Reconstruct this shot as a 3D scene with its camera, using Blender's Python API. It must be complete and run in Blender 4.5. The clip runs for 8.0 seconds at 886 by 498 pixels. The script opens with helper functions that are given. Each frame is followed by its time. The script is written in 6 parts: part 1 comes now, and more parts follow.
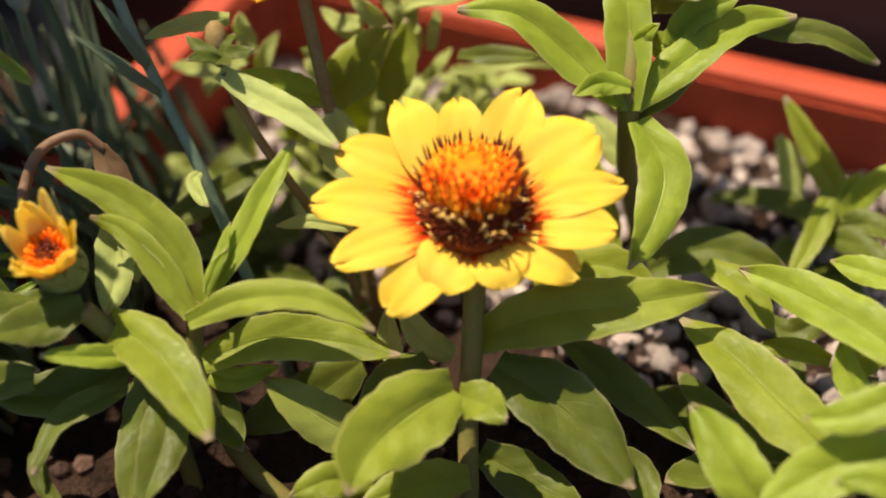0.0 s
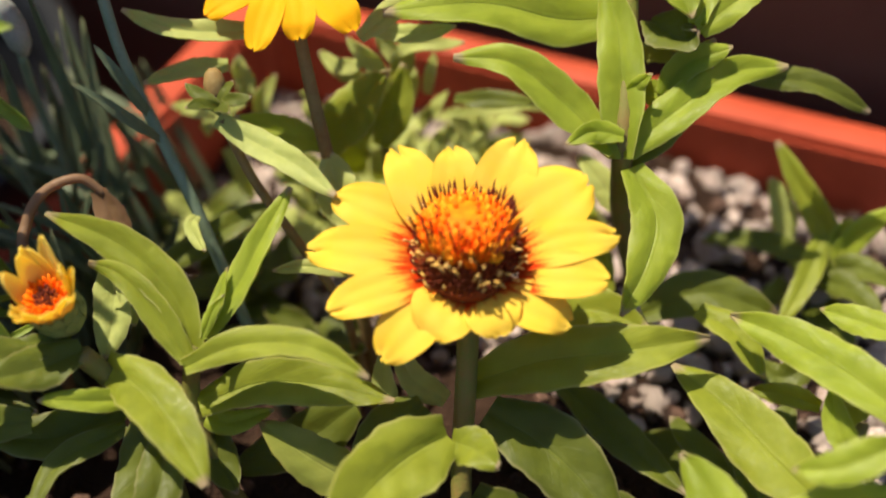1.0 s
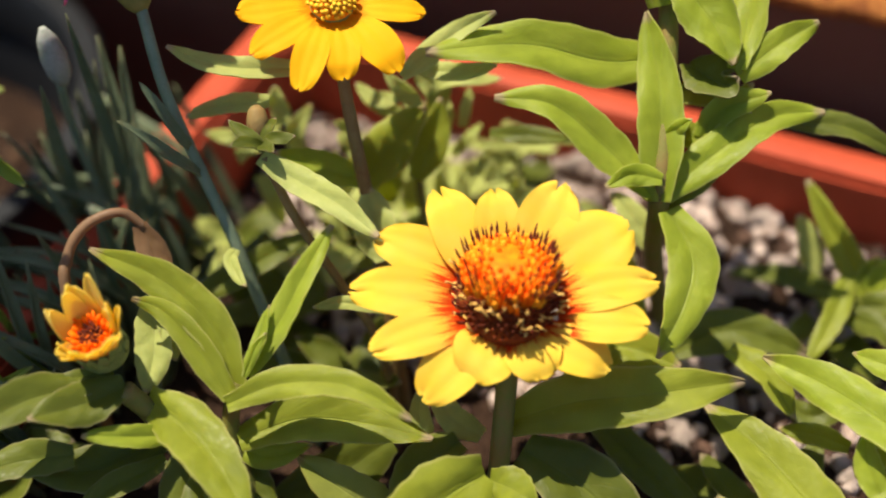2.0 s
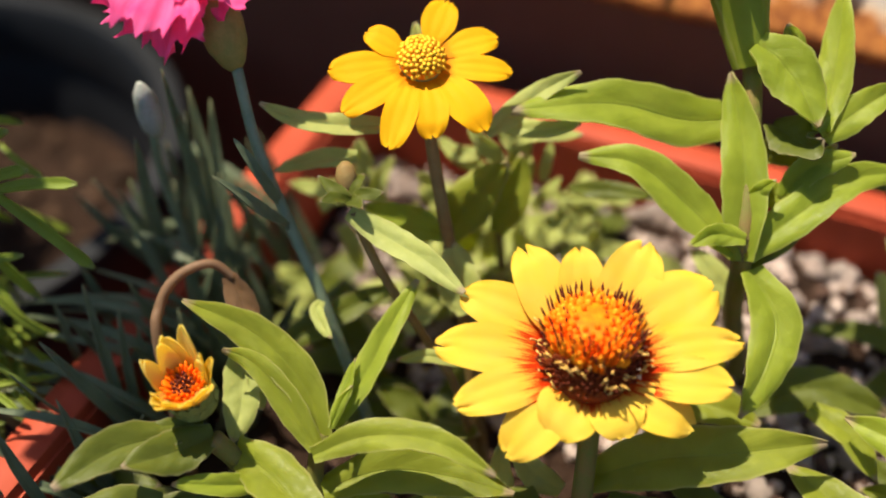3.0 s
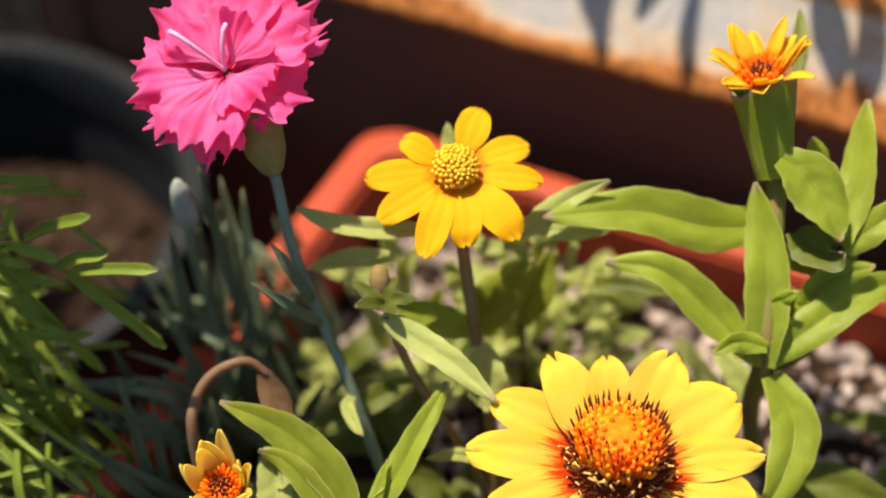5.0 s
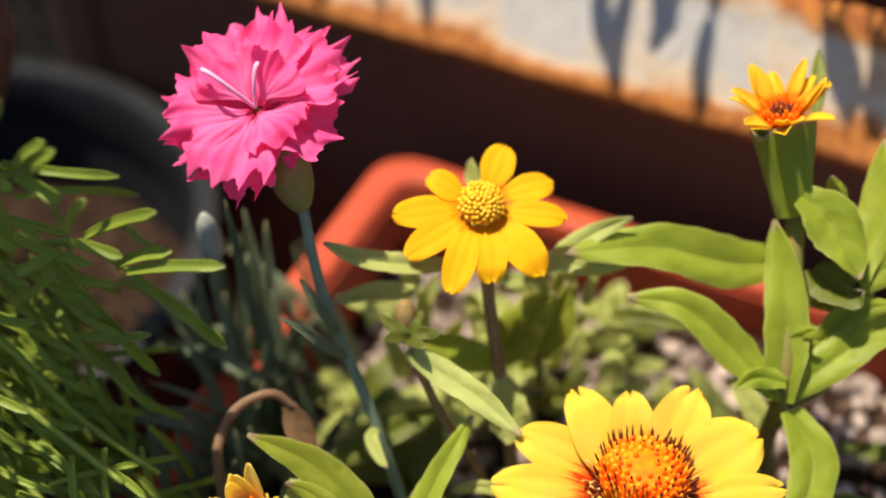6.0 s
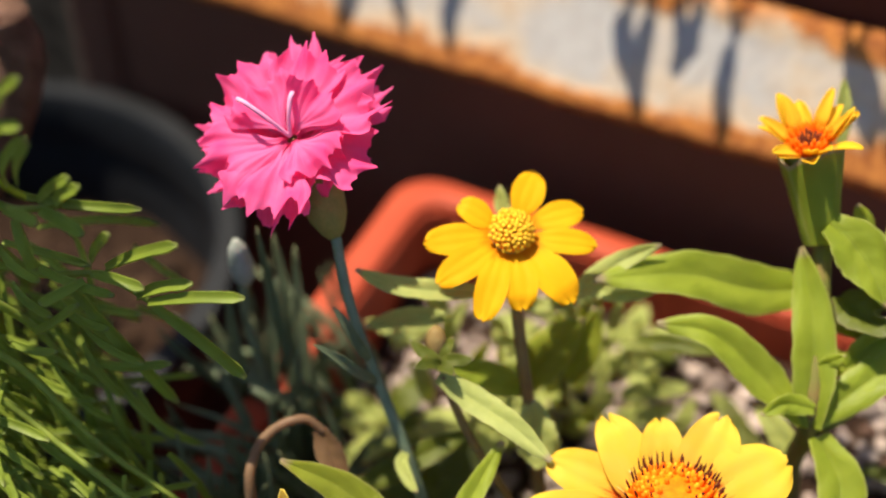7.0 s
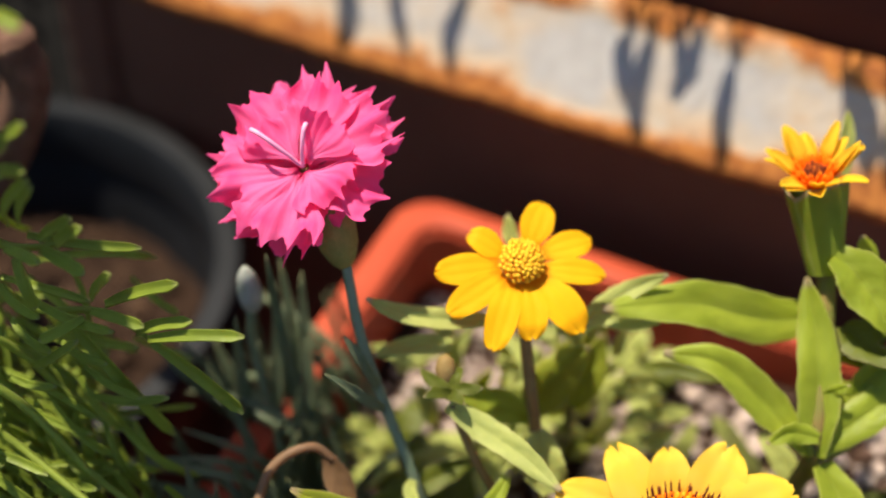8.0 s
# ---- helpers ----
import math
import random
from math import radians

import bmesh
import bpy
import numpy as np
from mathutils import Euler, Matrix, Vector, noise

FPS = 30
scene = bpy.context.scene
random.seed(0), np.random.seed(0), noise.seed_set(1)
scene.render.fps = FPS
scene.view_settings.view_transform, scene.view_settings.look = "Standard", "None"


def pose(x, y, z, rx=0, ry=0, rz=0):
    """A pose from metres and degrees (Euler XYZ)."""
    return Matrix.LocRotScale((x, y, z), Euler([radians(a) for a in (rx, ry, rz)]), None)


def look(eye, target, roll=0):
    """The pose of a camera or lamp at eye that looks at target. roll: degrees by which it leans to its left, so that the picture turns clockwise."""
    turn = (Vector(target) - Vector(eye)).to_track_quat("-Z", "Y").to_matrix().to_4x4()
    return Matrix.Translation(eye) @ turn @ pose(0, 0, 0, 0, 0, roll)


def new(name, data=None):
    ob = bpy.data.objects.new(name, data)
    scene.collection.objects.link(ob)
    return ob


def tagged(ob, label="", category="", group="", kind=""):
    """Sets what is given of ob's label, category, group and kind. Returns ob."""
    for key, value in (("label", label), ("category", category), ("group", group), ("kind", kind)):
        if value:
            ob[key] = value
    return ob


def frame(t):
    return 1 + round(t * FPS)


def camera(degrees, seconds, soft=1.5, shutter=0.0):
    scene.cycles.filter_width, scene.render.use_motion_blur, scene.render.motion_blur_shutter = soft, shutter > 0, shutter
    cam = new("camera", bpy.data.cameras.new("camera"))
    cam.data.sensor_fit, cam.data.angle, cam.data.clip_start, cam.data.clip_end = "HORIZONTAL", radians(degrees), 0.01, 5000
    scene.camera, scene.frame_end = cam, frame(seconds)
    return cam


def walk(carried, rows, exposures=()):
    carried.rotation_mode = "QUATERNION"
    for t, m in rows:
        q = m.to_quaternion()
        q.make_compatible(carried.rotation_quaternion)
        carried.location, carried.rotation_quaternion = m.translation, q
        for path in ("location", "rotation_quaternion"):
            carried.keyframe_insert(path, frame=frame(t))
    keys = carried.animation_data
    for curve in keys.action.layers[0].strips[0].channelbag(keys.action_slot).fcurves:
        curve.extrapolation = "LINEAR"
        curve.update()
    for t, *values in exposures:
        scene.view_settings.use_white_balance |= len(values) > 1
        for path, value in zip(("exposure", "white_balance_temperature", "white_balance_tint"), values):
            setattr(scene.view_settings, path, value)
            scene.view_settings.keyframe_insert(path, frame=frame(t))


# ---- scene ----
cam = camera(42, 8.0, 1.9, 0.5)
cam.data.dof.use_dof = True
cam.data.dof.focus_distance = 0.236
cam.data.dof.aperture_fstop = 4.8
walk(cam, [
    (0, look((-0.0016, -0.1669, 0.2956), (-0.0051, 0.0105, 0.1195), -0.66)),
    (0.5, look((-0.0014, -0.1661, 0.2996), (-0.0058, 0.0104, 0.1225), -0.79)),
    (1, look((-0.0004, -0.1635, 0.3028), (-0.0040, 0.0153, 0.1281), -0.35)),
    (1.2, look((-0.0008, -0.1639, 0.3037), (-0.0037, 0.0167, 0.1307), 0.02)),
    (2.3, look((-0.0147, -0.1556, 0.3148), (-0.0158, 0.0196, 0.1364), 1.67)),
    (2.5, look((-0.0154, -0.1564, 0.3151), (-0.0219, 0.0218, 0.1398), 0.60)),
    (3, look((-0.0193, -0.1556, 0.3196), (-0.0303, 0.0241, 0.1462), -0.23)),
    (3.5, look((-0.0224, -0.1519, 0.3229), (-0.0309, 0.0274, 0.1489), 0.20)),
    (4, look((-0.0203, -0.1489, 0.3270), (-0.0295, 0.0302, 0.1528), 0.38)),
    (4.5, look((-0.0250, -0.1464, 0.3347), (-0.0324, 0.0330, 0.1607), 1.33)),
    (5, look((-0.0296, -0.1430, 0.3422), (-0.0377, 0.0346, 0.1664), 1.25)),
    (5.2, look((-0.0295, -0.1436, 0.3437), (-0.0367, 0.0364, 0.1704), 1.66)),
    (6.3, look((-0.0407, -0.1416, 0.3497), (-0.0452, 0.0374, 0.1752), 2.44)),
    (6.5, look((-0.0409, -0.1421, 0.3504), (-0.0445, 0.0380, 0.1771), 2.56)),
    (7, look((-0.0450, -0.1412, 0.3526), (-0.0506, 0.0393, 0.1797), 2.29)),
    (7.5, look((-0.0486, -0.1396, 0.3547), (-0.0518, 0.0420, 0.1829), 3.11)),
    (8, look((-0.0527, -0.1387, 0.3575), (-0.0533, 0.0426, 0.1853), 3.65)),
], exposures=[(0, 0.79), (8, 0.79)])

# ---- light ----
SUN_FROM = Vector((-0.31, 0.16, 0.94)).normalized()
world = bpy.data.worlds.new("sky_world")
scene.world = world
world.use_nodes = True
wn = world.node_tree
sky = wn.nodes.new("ShaderNodeTexSky")
sky.sky_type = "NISHITA"
sky.sun_disc = False
sky.sun_elevation = math.asin(SUN_FROM.z)
sky.sun_rotation = math.atan2(SUN_FROM.x, SUN_FROM.y)
wn.nodes["Background"].inputs[1].default_value = 0.085
wn.links.new(sky.outputs[0], wn.nodes["Background"].inputs[0])
sun = new("sun", bpy.data.lights.new("sun", "SUN"))
sun.data.energy = 5.0
sun.data.angle = radians(0.55)
sun.data.color = (1.0, 0.90, 0.72)
sun.matrix_world = look(SUN_FROM * 3, (0, 0, 0))


# ---- materials ----
class Mat:
    """A small builder of node materials."""

    def __init__(self, name):
        self.m = bpy.data.materials.new(name)
        self.m.use_nodes = True
        self.t = self.m.node_tree
        self.p = self.t.nodes["Principled BSDF"]
        self.out = self.t.nodes["Material Output"]

    def node(self, kind, **ins):
        n = self.t.nodes.new(kind)
        for k, v in ins.items():
            k = k.replace("_", " ")
            if isinstance(v, bpy.types.NodeSocket):
                self.t.links.new(v, n.inputs[k])
            else:
                n.inputs[k].default_value = v
        return n

    def link(self, a, b):
        self.t.links.new(a, b)

    def coords(self):
        return self.t.nodes.new("ShaderNodeTexCoord").outputs["Object"]

    def noise(self, scale, detail=4.0, rough=0.55, vec=None):
        n = self.node("ShaderNodeTexNoise", Scale=scale, Detail=detail, Roughness=rough)
        self.link(vec if vec else self.coords(), n.inputs["Vector"])
        return n.outputs["Fac"]

    def ramp(self, fac, stops):
        n = self.t.nodes.new("ShaderNodeValToRGB")
        e = n.color_ramp.elements
        while len(e) < len(stops):
            e.new(0.5)
        for i, (pos, col) in enumerate(stops):
            e[i].position = pos
            e[i].color = (*col, 1) if len(col) == 3 else col
        self.link(fac, n.inputs["Fac"])
        return n.outputs["Color"]

    def mix(self, fac, a, b, blend="MIX"):
        n = self.t.nodes.new("ShaderNodeMix")
        n.data_type = "RGBA"
        n.blend_type = blend
        for sock, v in ((n.inputs[0], fac), (n.inputs[6], a), (n.inputs[7], b)):
            if isinstance(v, bpy.types.NodeSocket):
                self.link(v, sock)
            elif isinstance(v, (int, float)):
                sock.default_value = v
            else:
                sock.default_value = (*v, 1)
        return n.outputs[2]

    def math(self, op, a, b=0.0):
        n = self.t.nodes.new("ShaderNodeMath")
        n.operation = op
        for sock, v in ((n.inputs[0], a), (n.inputs[1], b)):
            if isinstance(v, bpy.types.NodeSocket):
                self.link(v, sock)
            else:
                sock.default_value = v
        return n.outputs[0]

    def uv(self):
        n = self.t.nodes.new("ShaderNodeUVMap")
        s = self.t.nodes.new("ShaderNodeSeparateXYZ")
        self.link(n.outputs[0], s.inputs[0])
        return n.outputs[0], s.outputs[0], s.outputs[1]

    def bump(self, height, strength=0.3, dist=0.001):
        n = self.node("ShaderNodeBump", Strength=strength, Distance=dist, Height=height)
        self.link(n.outputs[0], self.p.inputs["Normal"])
        return n.outputs[0]

    def base(self, col, rough=0.6, spec=0.4):
        if isinstance(col, bpy.types.NodeSocket):
            self.link(col, self.p.inputs["Base Color"])
        else:
            self.p.inputs["Base Color"].default_value = (*col, 1)
        if isinstance(rough, bpy.types.NodeSocket):
            self.link(rough, self.p.inputs["Roughness"])
        else:
            self.p.inputs["Roughness"].default_value = rough
        self.p.inputs["Specular IOR Level"].default_value = spec
        return self

    def translucent(self, col, amount):
        tr = self.t.nodes.new("ShaderNodeBsdfTranslucent")
        if isinstance(col, bpy.types.NodeSocket):
            self.link(col, tr.inputs[0])
        else:
            tr.inputs[0].default_value = (*col, 1)
        mx = self.node("ShaderNodeMixShader", Fac=amount)
        self.link(self.p.outputs[0], mx.inputs[1])
        self.link(tr.outputs[0], mx.inputs[2])
        self.link(mx.outputs[0], self.out.inputs[0])
        return self


def leaf_material(name, deep, light, through_col, tip=(0.50, 0.36, 0.26), amount=0.50, veins=0.9, rough=0.50):
    """Leaf skin: grain, side veins, pale midrib, a dry tip and margin; light passes through."""
    k = Mat(name)
    vec, s, v = k.uv()
    rnd = k.t.nodes.new("ShaderNodeObjectInfo").outputs["Random"]
    big = k.noise(90.0, 3.0)
    fine = k.noise(900.0, 3.0)
    col = k.mix(k.ramp(big, [(0.32, (0, 0, 0)), (0.68, (1, 1, 1))]), deep, light)
    col = k.mix(k.math("MULTIPLY", rnd, 0.45), col, light)
    blotch = k.ramp(k.noise(420.0, 5.0, 0.70), [(0.30, (0.78, 0.82, 0.76)), (0.70, (1.10, 1.08, 1.05))])
    col = k.mix(0.8, col, blotch, "MULTIPLY")
    a = k.math("ABSOLUTE", k.math("SUBTRACT", v, 0.5))
    mid = k.ramp(a, [(0.0, (1, 1, 1)), (0.035, (0, 0, 0))])
    slant = k.math("SUBTRACT", s, k.math("MULTIPLY", a, 0.55))
    wave = k.math("SINE", k.math("MULTIPLY", slant, 75.0))
    side = k.ramp(wave, [(0.80, (0, 0, 0)), (0.99, (1, 1, 1))])
    vein = k.math("MAXIMUM", mid, k.math("MULTIPLY", side, 0.07))
    pale = tuple(min(1, c * 1.25 + 0.02) for c in light)
    col = k.mix(k.math("MULTIPLY", vein, 0.60 * veins), col, pale)
    dry = k.math("MULTIPLY", k.ramp(k.math("ADD", s, k.math("MULTIPLY", fine, 0.05)), [(0.955, (0, 0, 0)), (1.0, (1, 1, 1))]), 0.75)
    col = k.mix(dry, col, tip)
    rim = k.math("MULTIPLY", k.ramp(k.math("ADD", a, k.math("MULTIPLY", big, 0.03)), [(0.462, (0, 0, 0)), (0.500, (1, 1, 1))]), 0.60 * veins)
    col = k.mix(rim, col, tuple(0.55 * c + 0.45 * d for c, d in zip(pale, tip)))
    speck = k.ramp(k.noise(420.0, 1.0), [(0.74, (0, 0, 0)), (0.80, (1, 1, 1))])
    col = k.mix(k.math("MULTIPLY", speck, 0.25), col, tuple(min(1, c * 1.3 + 0.05) for c in light))
    k.base(col, k.ramp(fine, [(0.3, (rough - 0.1,) * 3), (0.7, (rough + 0.12,) * 3)]), 0.34)
    k.p.inputs["Sheen Weight"].default_value = 0.05
    k.p.inputs["Sheen Roughness"].default_value = 0.45
    k.bump(k.math("ADD", k.math("MULTIPLY", vein, -0.8), k.math("MULTIPLY", fine, 0.30)), 0.45, 0.0008)
    tcol = k.mix(dry, k.mix(k.math("MULTIPLY", vein, 0.35), through_col, deep), tip)
    return k.translucent(tcol, amount).m


def petal_material(name, body, through_col, throat, edge, throat_end=0.42, amount=0.35, streak=1.0, veins=0.0, heart=None):
    """Petal: even body colour, streaks of the throat colour from the base, faint long veins."""
    k = Mat(name)
    vec, s, v = k.uv()
    st = k.node("ShaderNodeMapping", Scale=(1.6, 34.0, 1.0))
    k.link(vec, st.inputs["Vector"])
    lines = k.noise(1.0, 3.0, 0.6, st.outputs[0])
    reach = k.math("ADD", s, k.math("MULTIPLY", k.math("SUBTRACT", lines, 0.5), 0.55 * streak))
    red = k.ramp(reach, [(throat_end * 0.50, (1, 1, 1)), (throat_end, (0, 0, 0))])
    soft = k.noise(160.0, 3.0)
    col = k.mix(k.ramp(soft, [(0.3, (0, 0, 0)), (0.7, (1, 1, 1))]), body, edge)
    if heart:
        col = k.mix(k.math("MULTIPLY", k.ramp(s, [(0.15, (1, 1, 1)), (0.80, (0, 0, 0))]), 0.75), col, heart)
    col = k.mix(k.math("MULTIPLY", red, 1.0), col, throat)
    if veins:
        fine = k.node("ShaderNodeMapping", Scale=(2.2, 70.0, 1.0))
        k.link(vec, fine.inputs["Vector"])
        thread = k.ramp(k.noise(1.0, 2.0, 0.5, fine.outputs[0]), [(0.46, (0, 0, 0)), (0.66, (1, 1, 1))])
        col = k.mix(k.math("MULTIPLY", thread, 0.55 * veins), col, throat)
        blot = k.ramp(k.noise(330.0, 2.0), [(0.60, (0, 0, 0)), (0.72, (1, 1, 1))])
        col = k.mix(k.math("MULTIPLY", blot, 0.35 * veins), col, throat)
    k.base(col, 0.6, 0.10)
    k.bump(k.math("ADD", lines, k.math("MULTIPLY", k.noise(1500.0, 2.0), 0.4)), 0.10, 0.0004)
    return k.translucent(k.mix(k.math("MULTIPLY", red, 0.8), through_col, throat), amount).m


def plain_material(name, a, b, scale=200.0, rough=0.6, bump=0.3, dist=0.0005, spec=0.4, metal=0.0):
    k = Mat(name)
    n = k.noise(scale)
    f = k.noise(scale * 6.0, 3.0)
    k.base(k.mix(k.ramp(k.math("ADD", k.math("MULTIPLY", n, 0.7), k.math("MULTIPLY", f, 0.3)), [(0.35, (0, 0, 0)), (0.65, (1, 1, 1))]), a, b), rough, spec)
    k.p.inputs["Metallic"].default_value = metal
    k.bump(k.math("ADD", n, f), bump, dist)
    return k.m


LEAF = leaf_material("zinnia_leaf", (0.174, 0.200, 0.014), (0.320, 0.355, 0.036), (0.60, 0.62, 0.03))
LEAF_FRESH = leaf_material("fresh_leaf", (0.206, 0.258, 0.018), (0.355, 0.412, 0.044), (0.65, 0.72, 0.04))
LEAF_PALE = leaf_material("young_leaf", (0.40, 0.44, 0.12), (0.54, 0.58, 0.20), (0.62, 0.64, 0.14), rough=0.6)
# darker copy of the zinnia leaf; on low leaves its colour holds their shade
LEAF_DARK = leaf_material("dark_shaded_leaf", (0.092, 0.112, 0.012), (0.170, 0.198, 0.024), (0.34, 0.37, 0.025))
LEAF_YELLOW = leaf_material("yellowing_leaf", (0.24, 0.28, 0.05), (0.34, 0.36, 0.08), (0.45, 0.46, 0.08), tip=(0.35, 0.20, 0.08))
BLADE = leaf_material("pink_blade", (0.090, 0.118, 0.064), (0.175, 0.215, 0.125), (0.15, 0.20, 0.09), tip=(0.2, 0.2, 0.1), amount=0.25, veins=0.4)
FEATHER = leaf_material("feather_leaf", (0.120, 0.165, 0.014), (0.260, 0.330, 0.034), (0.46, 0.55, 0.045), tip=(0.25, 0.28, 0.08), amount=0.33, veins=0.5)
DRY = leaf_material("dry_leaf", (0.22, 0.11, 0.05), (0.32, 0.19, 0.10), (0.35, 0.18, 0.07), veins=0.5)
STEM = plain_material("stem_green", (0.13, 0.15, 0.028), (0.19, 0.13, 0.04), 220.0, spec=0.2)
STEM_RED = plain_material("stem_red", (0.20, 0.115, 0.042), (0.24, 0.17, 0.062), 180.0, spec=0.15)
STEM_BLUE = plain_material("stem_bluegreen", (0.12, 0.17, 0.11), (0.18, 0.23, 0.15), 180.0)
SEPAL = plain_material("bud_scale", (0.19, 0.22, 0.05), (0.28, 0.29, 0.08), 300.0)
PALE_BUD = plain_material("pale_bud", (0.22, 0.25, 0.20), (0.36, 0.36, 0.35), 260.0)
CALYX = plain_material("calyx_skin", (0.17, 0.17, 0.045), (0.27, 0.22, 0.07), 220.0, spec=0.2)
YELLOW = petal_material("yellow_petal", (0.86, 0.60, 0.050), (0.92, 0.60, 0.040), (0.70, 0.050, 0.005), (0.86, 0.62, 0.085), 0.29, 0.40, 1.9)
BUD_YELLOW = petal_material("bud_petal", (0.88, 0.62, 0.030), (0.92, 0.58, 0.015), (0.84, 0.24, 0.004), (0.88, 0.63, 0.05), 0.34, 0.45, 0.5)
GOLD = petal_material("golden_petal", (0.86, 0.45, 0.006), (0.92, 0.47, 0.006), (0.78, 0.28, 0.004), (0.88, 0.51, 0.010), 0.20, 0.38)
APRICOT = petal_material("apricot_petal", (0.92, 0.72, 0.10), (0.95, 0.76, 0.10), (0.88, 0.36, 0.010), (0.94, 0.80, 0.26), 0.10, 0.58, 0.3)
PINK = petal_material("pink_petal", (0.93, 0.105, 0.37), (0.97, 0.18, 0.47), (0.74, 0.030, 0.17), (0.95, 0.25, 0.56), 0.14, 0.58, 1.6, 0.45, (0.94, 0.34, 0.70))
STYLE = plain_material("pale_style", (0.86, 0.30, 0.52), (0.88, 0.40, 0.60), 400.0, 0.5)
FLORET = plain_material("orange_floret", (0.86, 0.11, 0.002), (0.92, 0.23, 0.004), 500.0, 0.6, spec=0.12)
FLORET_PALE = plain_material("amber_floret", (0.86, 0.24, 0.006), (0.90, 0.40, 0.020), 500.0, 0.6, spec=0.12)
FLORET_DARK = plain_material("maroon_floret", (0.13, 0.024, 0.009), (0.32, 0.065, 0.014), 500.0, 0.6, spec=0.12)
BRISTLE = plain_material("dark_bristle", (0.080, 0.016, 0.009), (0.15, 0.030, 0.012), 700.0, 0.6, spec=0.12)
ANTHER = plain_material("yellow_anther", (0.72, 0.38, 0.05), (0.80, 0.52, 0.16), 700.0, 0.6)
GOLD_STAR = plain_material("golden_floret", (0.86, 0.42, 0.006), (0.92, 0.56, 0.02), 700.0, 0.6)
TERRACOTTA = plain_material("terracotta_plastic", (0.32, 0.047, 0.019), (0.40, 0.062, 0.026), 60.0, 0.6, 0.15, spec=0.22)
SLATE = plain_material("slate_plastic", (0.006, 0.007, 0.009), (0.011, 0.012, 0.015), 60.0, 0.50, 0.1, spec=0.2)
BLACK = plain_material("black_plastic_and_shade", (0.004, 0.0036, 0.0036), (0.007, 0.006, 0.006), 80.0, 0.5, 0.1, spec=0.2)
BROWN = plain_material("brown_paint", (0.105, 0.042, 0.027), (0.130, 0.054, 0.036), 25.0, 0.6, 0.2)
MAROON = plain_material("maroon_paint", (0.048, 0.006, 0.004), (0.066, 0.010, 0.006), 30.0, 0.55, 0.2)
SOIL = plain_material("potting_soil", (0.022, 0.012, 0.008), (0.062, 0.034, 0.022), 130.0, 0.95, 1.0, 0.004, 0.1)
BARK = plain_material("woody_bark", (0.10, 0.045, 0.028), (0.24, 0.13, 0.09), 140.0, 0.85, 1.0, 0.003, 0.2)
# even brown close to black, much darker than grey concrete
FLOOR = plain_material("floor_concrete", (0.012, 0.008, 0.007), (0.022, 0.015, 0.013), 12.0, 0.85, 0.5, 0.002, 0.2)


def stone_material(name, a, b, dark):
    k = Mat(name)
    rnd = k.t.nodes.new("ShaderNodeObjectInfo").outputs["Random"]
    isl = k.t.nodes.new("ShaderNodeNewGeometry").outputs["Random Per Island"]
    col = k.mix(k.math("FRACT", k.math("ADD", rnd, isl)), a, b)
    pit = k.ramp(k.noise(700.0, 4.0, 0.7), [(0.40, (1, 1, 1)), (0.60, (0, 0, 0))])
    col = k.mix(k.math("MULTIPLY", pit, 0.6), col, dark)
    k.base(col, 0.9, 0.2)
    k.bump(k.noise(600.0, 5.0, 0.7), 0.8, 0.001)
    return k.m


PEBBLE = stone_material("pale_pebble", (0.70, 0.58, 0.51), (0.48, 0.37, 0.32), (0.22, 0.14, 0.11))
CRUMB = stone_material("soil_crumb", (0.16, 0.09, 0.065), (0.035, 0.02, 0.015), (0.03, 0.018, 0.012))
CHIP = stone_material("brown_chip", (0.17, 0.095, 0.055), (0.03, 0.017, 0.011), (0.03, 0.017, 0.011))


def rust_material():
    """White paint over steel, rust breaking out along both edges and in blotches."""
    k = Mat("rusted_white_paint")
    vec, s, v = k.uv()
    mp = k.node("ShaderNodeMapping", Scale=(1.0, 0.6, 1.0))
    k.link(k.coords(), mp.inputs["Vector"])
    n = k.noise(30.0, 6.0, 0.65, mp.outputs[0])
    f = k.noise(260.0, 4.0, 0.6)
    edge = k.ramp(v, [(0.0, (1, 1, 1)), (0.20, (0.30, 0.30, 0.30)), (0.45, (0, 0, 0))])
    top = k.ramp(v, [(0.86, (0, 0, 0)), (1.0, (0.5, 0.5, 0.5))])
    amt = k.math("ADD", k.math("ADD", k.math("MULTIPLY", edge, 0.54), k.math("MULTIPLY", top, 0.50)), n)
    mask = k.ramp(amt, [(0.58, (0, 0, 0)), (0.72, (1, 1, 1))])
    stain = k.ramp(amt, [(0.44, (0, 0, 0)), (0.64, (1, 1, 1))])
    white = k.mix(k.ramp(f, [(0.35, (0, 0, 0)), (0.65, (1, 1, 1))]), (0.31, 0.29, 0.28), (0.38, 0.36, 0.35))
    rust = k.mix(k.ramp(f, [(0.35, (0, 0, 0)), (0.62, (1, 1, 1))]), (0.17, 0.045, 0.010), (0.42, 0.155, 0.032))
    col = k.mix(k.math("MULTIPLY", stain, 0.55), white, (0.55, 0.36, 0.16))
    col = k.mix(mask, col, rust)
    k.base(col, k.ramp(mask, [(0, (0.45,) * 3), (1, (0.9,) * 3)]), 0.35)
    k.bump(k.math("ADD", mask, f), 0.5, 0.0012)
    return k.m


RUST = rust_material()


